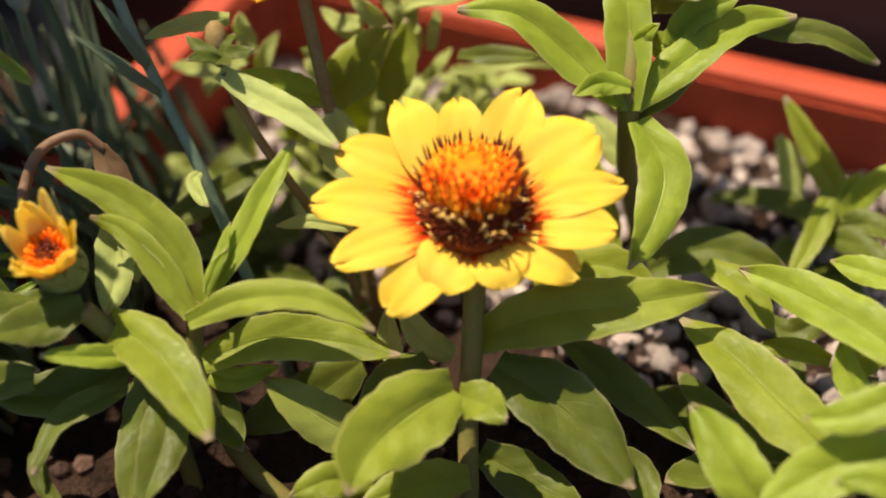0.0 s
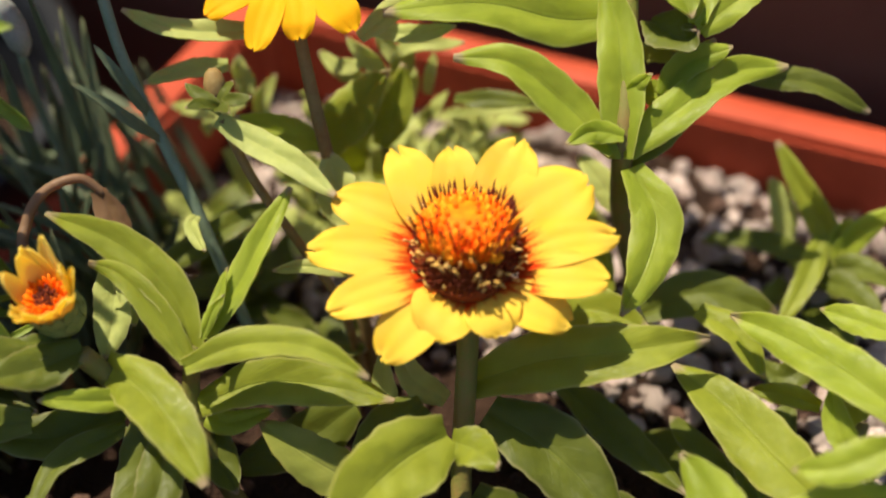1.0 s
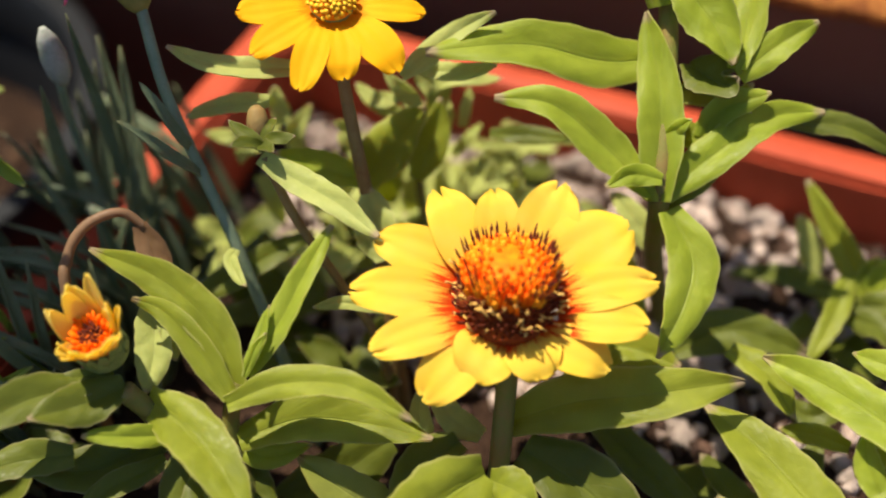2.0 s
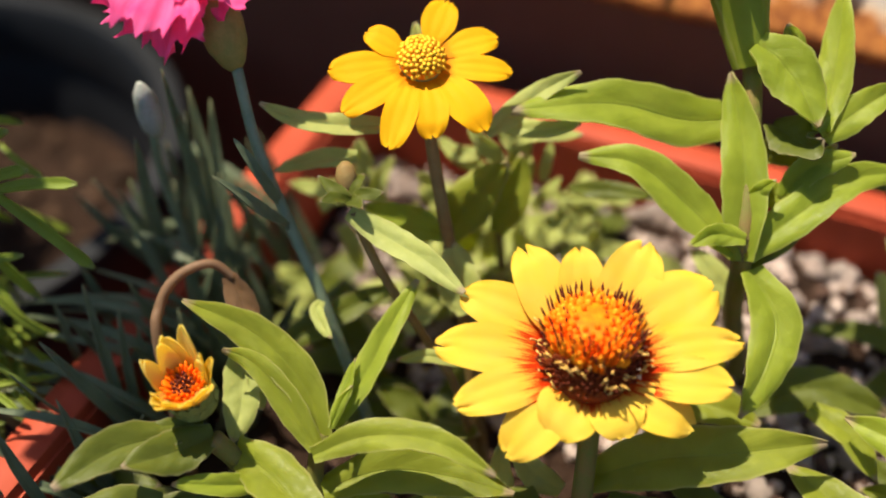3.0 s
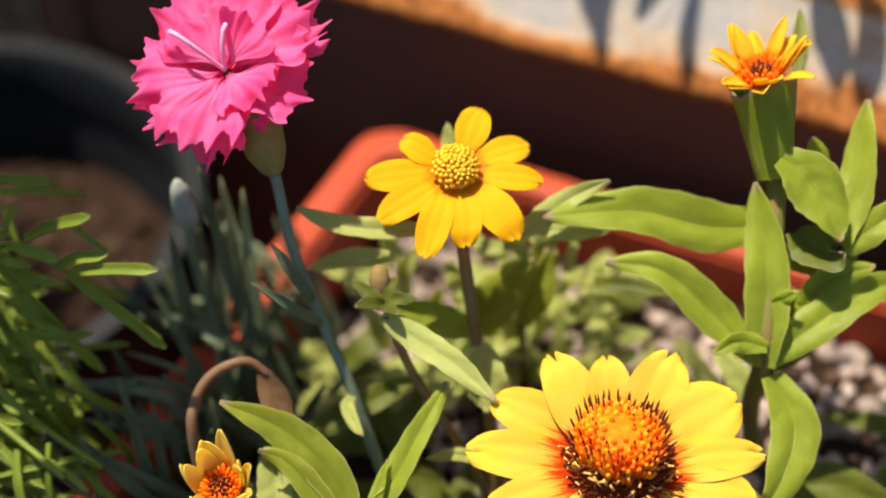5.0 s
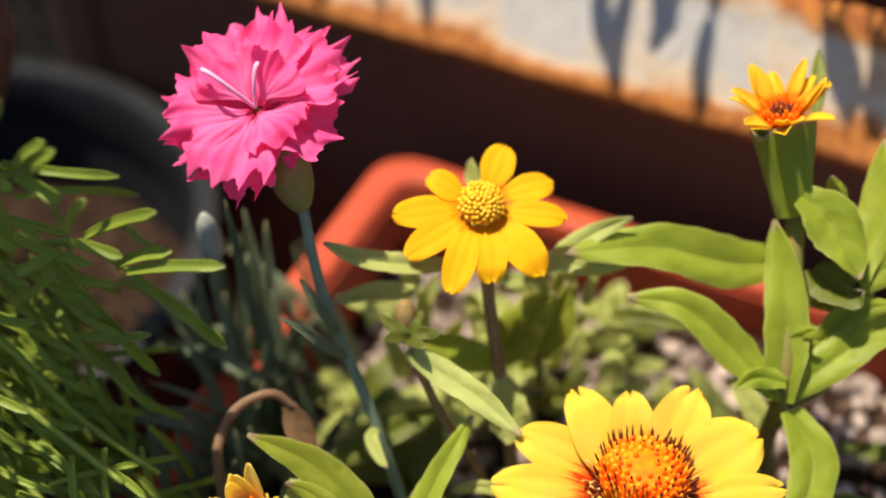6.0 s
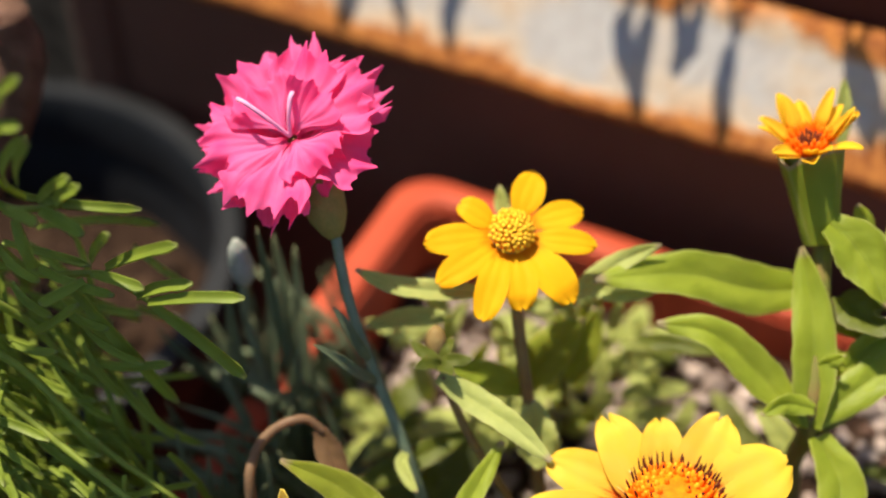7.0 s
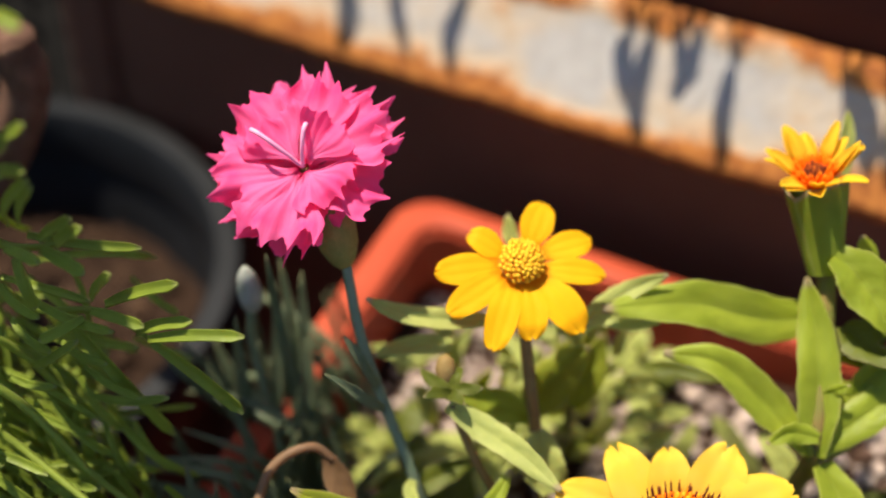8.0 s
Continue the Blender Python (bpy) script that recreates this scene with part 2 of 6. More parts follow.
# ---- building helpers ----
def part(name, bm, material, parent, label="", smooth=True, kind="", crisp=False):
    """Links a bmesh, given in world coordinates, as one mesh object under a thing or under a part."""
    top = parent
    while top is not None and top.parent is not None:
        top = top.parent
    me = bpy.data.meshes.new(name)
    if top is not None:
        bmesh.ops.translate(bm, verts=bm.verts, vec=-top.location)
    bm.to_mesh(me)
    bm.free()
    for p in me.polygons:
        p.use_smooth = smooth
    if crisp:
        me.set_sharp_from_angle(angle=radians(35))
    me.materials.append(material)
    ob = new(name, me)
    ob.parent = parent
    return tagged(ob, label, kind=kind)


def root(name, at, label, category, group="", kind=""):
    ob = new(name)
    ob.location = at
    ob.empty_display_size = 0.01
    return tagged(ob, label, category, group, kind)


def sheet(rows, cols, place, thick):
    """A curved sheet with real thickness: place(s, v) gives a point, s in 0..1 and v in -1..1. UV: (s, v)."""
    bm = bmesh.new()
    uv = bm.loops.layers.uv.new("UVMap")
    grid, par = [], {}
    for i in range(rows + 1):
        line = []
        for j in range(cols + 1):
            s, v = i / rows, 2 * j / cols - 1
            q = bm.verts.new(place(s, v))
            par[q] = (s, 0.5 + v / 2)
            line.append(q)
        grid.append(line)
    top = []
    for i in range(rows):
        for j in range(cols):
            top.append(bm.faces.new((grid[i][j], grid[i + 1][j], grid[i + 1][j + 1], grid[i][j + 1])))
    bm.normal_update()
    low = {q: bm.verts.new(q.co - q.normal * thick) for q in list(par)}
    for q in list(par):
        par[low[q]] = par[q]
    for f in top:
        bm.faces.new([low[q] for q in reversed(f.verts)])
    rim = [grid[0][j] for j in range(cols + 1)] + [grid[i][cols] for i in range(1, rows + 1)]
    rim += [grid[rows][j] for j in range(cols - 1, -1, -1)] + [grid[i][0] for i in range(rows - 1, 0, -1)]
    for a, b in zip(rim, rim[1:] + rim[:1]):
        f = bm.faces.new((a, b, low[b], low[a]))
        f.edges[0].smooth = False
        f.edges[2].smooth = False
    for f in bm.faces:
        for l in f.loops:
            l[uv].uv = par[l.vert]
    bmesh.ops.recalc_face_normals(bm, faces=bm.faces)
    return bm


def smoothstep(a, b, x):
    x = min(1.0, max(0.0, (x - a) / (b - a)))
    return x * x * (3 - 2 * x)


def blade_half(s, blunt=0.70):
    """Half-width of a broad lance-shaped leaf along its length, 1 at the widest."""
    body = math.sin(math.pi * min(1.0, 0.17 + 0.83 * s ** 1.08)) ** 0.55
    return max(0.04, body * (1 - 0.18 * smoothstep(blunt, 1, s)))


def leaf_bm(base, tip, width, face=(0.0, -0.45, 0.9), arch=0.10, fold=0.18, wave=0.15, seed=0, thick=0.00035, rows=16, cols=8, narrow=False, finger=False):
    base, tip, face = Vector(base), Vector(tip), Vector(face)
    axis = tip - base
    length = axis.length
    ax = axis.normalized()
    n = (face - ax * face.dot(ax)).normalized()
    side = ax.cross(n)
    rnd = random.Random(seed)
    ph, bend, curl, twist = rnd.uniform(0, 6.3), rnd.uniform(-0.07, 0.07), rnd.uniform(0.0, 0.16), rnd.uniform(-0.5, 0.5)

    def place(s, v):
        if finger:
            w = width / 2 * 0.86 * (0.70 + 0.30 * smoothstep(0, 0.35, s)) * math.sqrt(1 - 0.88 * (max(0.0, s - 0.86) / 0.14) ** 2)
        else:
            w = width / 2 * (max(0.10, min(1.0, 1.9 * (1 - s) ** 0.55) * (0.55 + 0.45 * smoothstep(0, 0.3, s))) if narrow else blade_half(s))
        p = base + axis * s + n * (arch * length * 4 * s * (1 - s)) + side * (bend * length * math.sin(math.pi * s))
        if not narrow and not finger:
            p += n * (0.07 * width * math.sin(8.0 * s + ph * 2)) + side * (0.035 * length * math.sin(5.0 * s + ph))
            p -= n * (curl * length * smoothstep(0.55, 1, s) * (s - 0.55) * (1 - s) * 4)
        ruffle = twist * v * w * (s - 0.3) * (0 if narrow or finger else 1) + wave * min(width, 2.2 * w) * abs(v) ** 2 * math.sin(9 * s + ph + (1.5 if v > 0 else 0))
        edge = 1 + 0.035 * math.sin(46 * s + ph) * abs(v) ** 4
        return p + side * (v * w * edge) + n * (fold * (0.35 * abs(v) + 0.65 * v * v) * w + ruffle)

    return sheet(rows, cols, place, thick)


def lance(s):
    """Half-width of a sessile lance-shaped leaf: broad at the foot, drawn out to a point."""
    if s < 0.34:
        return 0.50 + 0.50 * smoothstep(-0.05, 0.34, s)
    u = (s - 0.34) / 0.66
    return max(0.09, (1 - u ** 2.3) ** 0.80)


def along(mid, count):
    """Evenly spaced points on the spline through a few midrib points."""
    line = spline(mid, 10)
    run = [0.0]
    for a, b in zip(line, line[1:]):
        run.append(run[-1] + (b - a).length)
    out, k = [], 0
    for i in range(count + 1):
        d = run[-1] * i / count
        while k < len(run) - 2 and run[k + 1] < d:
            k += 1
        out.append(line[k].lerp(line[k + 1], (d - run[k]) / max(1e-9, run[k + 1] - run[k])))
    return out, run[-1]


def bow_bm(mid, width, face, fold=0.2, wave=0.10, seed=0, thick=0.0004, rows=26, cols=10, shape=lance, tip_roll=0.0):
    """A blade whose midrib follows the given points; its upper side looks towards face."""
    line, length = along(mid, rows)
    face = Vector(face)
    rnd = random.Random(seed)
    ph, twist, off = rnd.uniform(0, 6.3), rnd.uniform(-0.45, 0.45), rnd.uniform(0, 60)
    frames = []
    for i, p in enumerate(line):
        ax = (line[min(i + 1, rows)] - line[max(i - 1, 0)]).normalized()
        n = (face - ax * face.dot(ax)).normalized()
        frames.append((p, ax.cross(n), n))

    def place(s, v):
        p, side, n = frames[round(s * rows)]
        w = width / 2 * shape(s)
        edge = 1 + (0.030 * math.sin(40 * s + ph) + 0.05 * noise.noise(Vector((s * 7, v, off)))) * abs(v) ** 3
        lift = (fold + 0.18) * (1.25 * abs(v) - 0.30 * v * v) * w - 0.16 * w * abs(v) ** 3.5 + twist * v * w * (s - 0.3)
        lift += wave * width * v * v * math.sin(8 * s + ph + (1.7 if v > 0 else 0)) + 0.05 * width * noise.noise(Vector((s * 5, v * 2.2, off))) * (1 - s)
        quilt = 0.020 * width * math.cos(30 * (s - 0.28 * abs(v))) * math.sin(math.pi * min(1.0, abs(v) * 1.1)) * math.sin(math.pi * s)
        return p + side * (v * w * edge) + n * (lift + quilt - tip_roll * width * smoothstep(0.7, 1, s) * (s - 0.7))

    return sheet(rows, cols, place, thick)


LEAF_COUNT = [0]


def leaf(parent, base, tip, width, mat=None, label="", **kw):
    LEAF_COUNT[0] += 1
    kw.setdefault("seed", LEAF_COUNT[0])
    return part("leaf", leaf_bm(base, tip, width, **kw), mat or LEAF, parent, label)


def bow(parent, mid, width, mat=None, face=(0.0, -0.6, 0.8), label="", **kw):
    LEAF_COUNT[0] += 1
    kw.setdefault("seed", LEAF_COUNT[0])
    return part("leaf", bow_bm(mid, width, face, **kw), mat or LEAF, parent, label)


def spline(points, steps=7):
    pts = [Vector(p) for p in points]
    pts = [pts[0] * 2 - pts[1]] + pts + [pts[-1] * 2 - pts[-2]]
    out = []
    for i in range(1, len(pts) - 2):
        a, b, c, d = pts[i - 1:i + 3]
        for k in range(steps):
            t = k / steps
            out.append(0.5 * ((2 * b) + (c - a) * t + (2 * a - 5 * b + 4 * c - d) * t * t + (3 * b - a - 3 * c + d) * t ** 3))
    out.append(pts[-2])
    return out


def tube_bm(points, r0, r1, sides=10, steps=7, bm=None):
    bm = bm or bmesh.new()
    line = spline(points, steps)
    ring0, up = None, Vector((0.3, 0.5, 0.81))
    for i, p in enumerate(line):
        d = (line[min(i + 1, len(line) - 1)] - line[max(i - 1, 0)]).normalized()
        x = d.cross(up).normalized()
        y = x.cross(d)
        r = r0 + (r1 - r0) * i / (len(line) - 1)
        ring = [bm.verts.new(p + (x * math.cos(a) + y * math.sin(a)) * r) for a in (2 * math.pi * k / sides for k in range(sides))]
        if ring0:
            for k in range(sides):
                bm.faces.new((ring0[k], ring0[(k + 1) % sides], ring[(k + 1) % sides], ring[k]))
        else:
            bm.faces.new(list(reversed(ring)))
        ring0 = ring
    bm.faces.new(ring0)
    return bm


def stem(parent, points, r0, r1, mat=None, name="stem", label=""):
    return part(name, tube_bm(points, r0, r1), mat or STEM, parent, label)


def up_frame(at, normal):
    """A frame at a point with its z along normal."""
    z = Vector(normal).normalized()
    x = Vector((1, 0, 0))
    x = (x - z * x.dot(z)).normalized()
    y = z.cross(x)
    m = Matrix((x, y, z)).transposed().to_4x4()
    m.translation = at
    return m


def dome_bm(m, rx, height, rings=8, sides=20, under=0.4):
    """A domed disc with a rounded underside."""
    bm = bmesh.new()
    rows = []
    for i in range(rings + 1):
        a = math.pi / 2 * i / rings
        rows.append((rx * math.cos(a), height * math.sin(a)))
    rows = [(rx * 0.35, -height * under), (rx * 0.8, -height * under * 0.7)] + rows[:-1]
    prev = None
    for r, z in rows:
        ring = [bm.verts.new(m @ Vector((r * math.cos(t), r * math.sin(t), z))) for t in (2 * math.pi * k / sides for k in range(sides))]
        if prev:
            for k in range(sides):
                bm.faces.new((prev[k], prev[(k + 1) % sides], ring[(k + 1) % sides], ring[k]))
        else:
            bm.faces.new(list(reversed(ring)))
        prev = ring
    cap = bm.verts.new(m @ Vector((0, 0, height)))
    for k in range(sides):
        bm.faces.new((prev[k], prev[(k + 1) % sides], cap))
    return bm


def spike(bm, p, d, length, r, sides=4):
    d = d.normalized()
    x = d.orthogonal().normalized()
    y = d.cross(x)
    a = [bm.verts.new(p + (x * math.cos(t) + y * math.sin(t)) * r) for t in (2 * math.pi * k / sides for k in range(sides))]
    b = [bm.verts.new(p + d * length * 0.7 + (x * math.cos(t) + y * math.sin(t)) * r * 0.8) for t in (2 * math.pi * k / sides for k in range(sides))]
    c = bm.verts.new(p + d * length)
    for k in range(sides):
        bm.faces.new((a[k], a[(k + 1) % sides], b[(k + 1) % sides], b[k]))
        bm.faces.new((b[k], b[(k + 1) % sides], c))


def stone_mesh(name, seed, mat, flat=0.7):
    rnd = random.Random(seed)
    bm = bmesh.new()
    bmesh.ops.create_icosphere(bm, subdivisions=1, radius=1)
    off = Vector((rnd.uniform(0, 50), rnd.uniform(0, 50), rnd.uniform(0, 50)))
    sx, sy = rnd.uniform(0.7, 1.2), rnd.uniform(0.7, 1.1)
    for q in bm.verts:
        k = 1 + 0.45 * noise.noise(q.co * 1.3 + off) + 0.2 * noise.noise(q.co * 3.1 + off)
        q.co = Vector((q.co.x * sx, q.co.y * sy, q.co.z * flat)) * k
    me = bpy.data.meshes.new(name)
    bm.to_mesh(me)
    bm.free()
    for p in me.polygons:
        p.use_smooth = seed % 2 == 0
    me.materials.append(mat)
    return me


def rounded_rect(x0, y0, x1, y1, r, seg=5):
    out = []
    for cx, cy, a0 in ((x1 - r, y1 - r, 0), (x0 + r, y1 - r, 90), (x0 + r, y0 + r, 180), (x1 - r, y0 + r, 270)):
        for k in range(seg + 1):
            a = radians(a0 + 90 * k / seg)
            out.append((cx + r * math.cos(a), cy + r * math.sin(a)))
    return out


def loft(loops, close_ends=True):
    bm = bmesh.new()
    prev = None
    for loop in loops:
        ring = [bm.verts.new(p) for p in loop]
        if prev:
            for k in range(len(ring)):
                bm.faces.new((prev[k], prev[(k + 1) % len(ring)], ring[(k + 1) % len(ring)], ring[k]))
        elif close_ends:
            bm.faces.new(list(reversed(ring)))
        prev = ring
    if close_ends:
        bm.faces.new(prev)
    bmesh.ops.recalc_face_normals(bm, faces=bm.faces)
    return bm


# ---- the setting ----
YAW = -21.3
PLAN = pose(0, 0, 0, 0, 0, YAW)
FLOOR_Z = -0.17


def ground():
    bm = bmesh.new()
    bmesh.ops.create_grid(bm, x_segments=8, y_segments=8, size=60)
    bmesh.ops.translate(bm, verts=bm.verts, vec=(0, 0, FLOOR_Z))
    ob = part("ground", bm, FLOOR, None, "very dark brown concrete floor under the pots", False)
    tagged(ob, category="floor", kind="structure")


def box_bm(x0, y0, z0, x1, y1, z1, bevel=0.002, m=None):
    bm = bmesh.new()
    bmesh.ops.create_cube(bm, size=1)
    for q in bm.verts:
        q.co = Vector(((x0 + x1) / 2 + q.co.x * (x1 - x0), (y0 + y1) / 2 + q.co.y * (y1 - y0), (z0 + z1) / 2 + q.co.z * (z1 - z0)))
    if bevel:
        bmesh.ops.bevel(bm, geom=bm.edges, offset=bevel, segments=2, affect="EDGES", profile=0.5)
    if m:
        bmesh.ops.transform(bm, matrix=m, verts=bm.verts)
    return bm


BEAM = ((0.1322, 0.1415), (0.1560, 0.1688))


def back_wall():
    """Brown panel, the rusty white beam along it, and the dark red boards above."""
    wall = part("wall_back", box_bm(-0.2445, 0.1345, FLOOR_Z, 1.2, 0.152, 0.1400, 0.001, PLAN), BROWN, None, "dark brown painted panel behind the planters", False)
    tagged(wall, category="wall", kind="structure")
    post = part("wall_post", box_bm(-0.264, 0.1310, FLOOR_Z, -0.245, 0.207, 0.20, 0.003, PLAN), BROWN, None, "brown painted post at the end of the panel", False)
    tagged(post, category="post", kind="structure")
    # BLACK here is the deep shade behind the pots, given as wall colour
    far = part("wall_far", box_bm(-2.2, 0.75, FLOOR_Z, 1.6, 0.80, 1.0, 0.002, PLAN), BLACK, None, "far wall beyond the pots, its deep shade put into a black colour", False)
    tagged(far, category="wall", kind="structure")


def rusty_beam():
    """A sloping steel flashing: slanted face with a lip on top, its paint rusting along the edges."""
    x0, x1, n = -0.243, 0.9, 90
    (ya, za), (yb, zb) = BEAM
    face = [(ya + (yb - ya) * k, za + (zb - za) * k) for k in (0.0, 0.05, 0.26, 0.5, 0.75, 0.94)]
    prof = [(ya + 0.004, za - 0.004), (ya + 0.001, za - 0.003)] + face + [(yb, zb + 0.001), (yb + 0.003, zb + 0.003), (yb + 0.006, zb + 0.004), (yb + 0.006, zb + 0.001), (yb + 0.004, zb - 0.002)]
    bm = bmesh.new()
    uv = bm.loops.layers.uv.new("UVMap")
    vv = [0.0, 0.0, 0.0, 0.05, 0.26, 0.5, 0.75, 0.94, 0.98, 1.0, 1.0, 1.0, 1.0]
    rows = []
    for i in range(n + 1):
        x = x0 + (x1 - x0) * i / n
        rows.append([bm.verts.new(PLAN @ Vector((x, y + 0.0008 * noise.noise(Vector((x * 40, z * 40, 0))), z + 0.0010 * noise.noise(Vector((x * 45, y * 20, 5)))))) for y, z in prof])
    k = len(prof)
    for i in range(n):
        for j in range(k):
            f = bm.faces.new((rows[i][j], rows[i + 1][j], rows[i + 1][(j + 1) % k], rows[i][(j + 1) % k]))
            for l, (a, b) in zip(f.loops, ((i, j), (i + 1, j), (i + 1, j + 1), (i, j + 1))):
                l[uv].uv = (a / n, vv[b] if b < k else 0.0)
    bm.faces.new(list(reversed(rows[0])))
    bm.faces.new(rows[-1])
    bmesh.ops.recalc_face_normals(bm, faces=bm.faces)
    ob = part("rusty_beam", bm, RUST, None, "white painted steel beam with rust along its edges")
    tagged(ob, category="beam")
    # dark red boards above the beam, set back
    ob = part("red_board", box_bm(-0.243, 0.1640, 0.1660, 0.9, 0.222, 0.237, 0.003, PLAN), MAROON, None, "dark red painted board above the rusty beam", False)
    tagged(ob, category="board")


SOIL_Z = 0.086
PX0, PX1, PY0, PY1, RIM = -0.113, 0.44, -0.090, 0.109, 0.117


def planter():
    ob0 = root("planter", PLAN @ Vector(((PX0 + PX1) / 2, (PY0 + PY1) / 2, FLOOR_Z)), "long terracotta-coloured plastic planter with a rounded rim", "planter")
    lip, wall = 0.009, 0.003
    body = [(0.022, FLOOR_Z), (0.018, FLOOR_Z + 0.004), (lip + 0.0045, SOIL_Z - 0.012), (lip + 0.0006, RIM - 0.016), (lip + 0.0006, RIM - 0.0035), (lip + wall + 0.0004, RIM - 0.0035), (lip + wall + 0.0012, SOIL_Z - 0.012), (0.026, FLOOR_Z + 0.008)]
    rim = [(0.003, RIM - 0.017), (0.001, RIM - 0.015), (0.0, RIM - 0.012), (0.0, RIM - 0.004), (0.0012, RIM - 0.0012), (0.004, RIM), (lip - 0.001, RIM), (lip + 0.002, RIM - 0.001), (lip + wall, RIM - 0.004), (lip + wall - 0.0004, RIM - 0.0055), (lip, RIM - 0.0055), (lip - 0.0006, RIM - 0.017)]
    for name, prof in (("planter_wall", body), ("planter_rim", rim)):
        loops = []
        for ins, z in prof:
            r = max(0.005, 0.014 - ins * 0.5)
            loops.append([PLAN @ Vector((x, y, z)) for x, y in rounded_rect(PX0 + ins, PY0 + ins, PX1 - ins, PY1 - ins, r)])
        bm = loft(loops, name == "planter_wall")
        if name == "planter_rim":
            ring = list(bm.verts)
            n = len(loops[0])
            for k in range(n):
                bm.faces.new((ring[-n + k], ring[-n + (k + 1) % n], ring[(k + 1) % n], ring[k]))
            bmesh.ops.recalc_face_normals(bm, faces=bm.faces)
        part(name, bm, TERRACOTTA, ob0, crisp=True)


def m_in_planter(x, y):
    return PX0 < x < PX1 and PY0 < y < PY1


def soil_bed(name, label, x0, y0, x1, y1, z, nx, ny, m, keep=None):
    bm = bmesh.new()
    g = [[None] * (ny + 1) for _ in range(nx + 1)]
    for i in range(nx + 1):
        for j in range(ny + 1):
            x, y = x0 + (x1 - x0) * i / nx, y0 + (y1 - y0) * j / ny
            h = ground_height(x, y)
            g[i][j] = bm.verts.new(m @ Vector((x, y, z + h)))
    for i in range(nx):
        for j in range(ny):
            if keep is None or keep(x0 + (x1 - x0) * (i + 0.5) / nx, y0 + (y1 - y0) * (j + 0.5) / ny):
                bm.faces.new((g[i][j], g[i + 1][j], g[i + 1][j + 1], g[i][j + 1]))
    bmesh.ops.delete(bm, geom=[q for q in bm.verts if not q.link_faces], context="VERTS")
    ob = part(name, bm, SOIL, None, label)
    return tagged(ob, category="soil", kind="structure")


def ground_height(x, y):
    """Unevenness of the soil; it is heaped against the planter's far side."""
    heap = 0.013 * smoothstep(0.0, 0.09, y) * math.exp(-((x - 0.02) / 0.09) ** 2) if m_in_planter(x, y) else 0.0
    return heap + 0.006 * noise.noise(Vector((x * 30, y * 30, 0))) + 0.0025 * noise.noise(Vector((x * 130, y * 130, 3)))


def planter_soil():
    soil = soil_bed("soil", "dark potting soil strewn with pale pumice pebbles", PX0 + 0.013, PY0 + 0.013, PX1 - 0.013, PY1 - 0.013, SOIL_Z, 160, 60, PLAN)
    rnd = random.Random(4)
    shapes = [stone_mesh("pebble", 20 + i, PEBBLE) for i in range(10)]
    crumbs = [stone_mesh("crumb", 40 + i, CRUMB) for i in range(5)]
    for i in range(290):
        x = rnd.uniform(PX0 + 0.02, 0.16)
        y = PY1 - 0.012 - 0.078 * rnd.random() ** 0.9
        r = rnd.choice((0.0022, 0.0026, 0.003, 0.0034, 0.004, 0.0052))
        ob = new("pebble", rnd.choice(shapes))
        ob.parent = soil
        ob.matrix_basis = Matrix.LocRotScale(PLAN @ Vector((x, y, SOIL_Z + ground_height(x, y) + r * 0.35)), Euler((rnd.uniform(-0.5, 0.5), rnd.uniform(-0.5, 0.5), rnd.uniform(0, 6.3))), (r, r, r))
    bm = bmesh.new()
    for i in range(900):
        x, y = rnd.uniform(PX0 + 0.016, 0.22), rnd.uniform(PY0 + 0.016, PY1 - 0.017)
        r = rnd.uniform(0.0010, 0.0030)
        lot = bmesh.ops.create_icosphere(bm, subdivisions=1, radius=r)["verts"]
        for q in lot:
            k = 1 + 0.5 * noise.noise(q.co / r * 1.4 + Vector((i, 0, 0)))
            q.co = PLAN @ (q.co * k + Vector((x, y, SOIL_Z + ground_height(x, y) + r * 0.3)))
    grit = bmesh.new()
    for i in range(950):
        x, y = rnd.uniform(PX0 + 0.016, 0.17), PY1 - 0.016 - 0.078 * rnd.random()
        r = rnd.uniform(0.0009, 0.0028)
        lot = bmesh.ops.create_icosphere(grit, subdivisions=1, radius=r)["verts"]
        for q in lot:
            k = 1 + 0.5 * noise.noise(q.co / r * 1.4 + Vector((i, 7, 0)))
            q.co = PLAN @ (q.co * k + Vector((x, y, SOIL_Z + ground_height(x, y) + r * 0.4)))
    part("pale_grit", grit, PEBBLE, soil, "pale pumice grit", False, "stuff")
    part("soil_crumbs", bm, CRUMB, soil, "dark crumbs of bark and soil", False, "stuff")


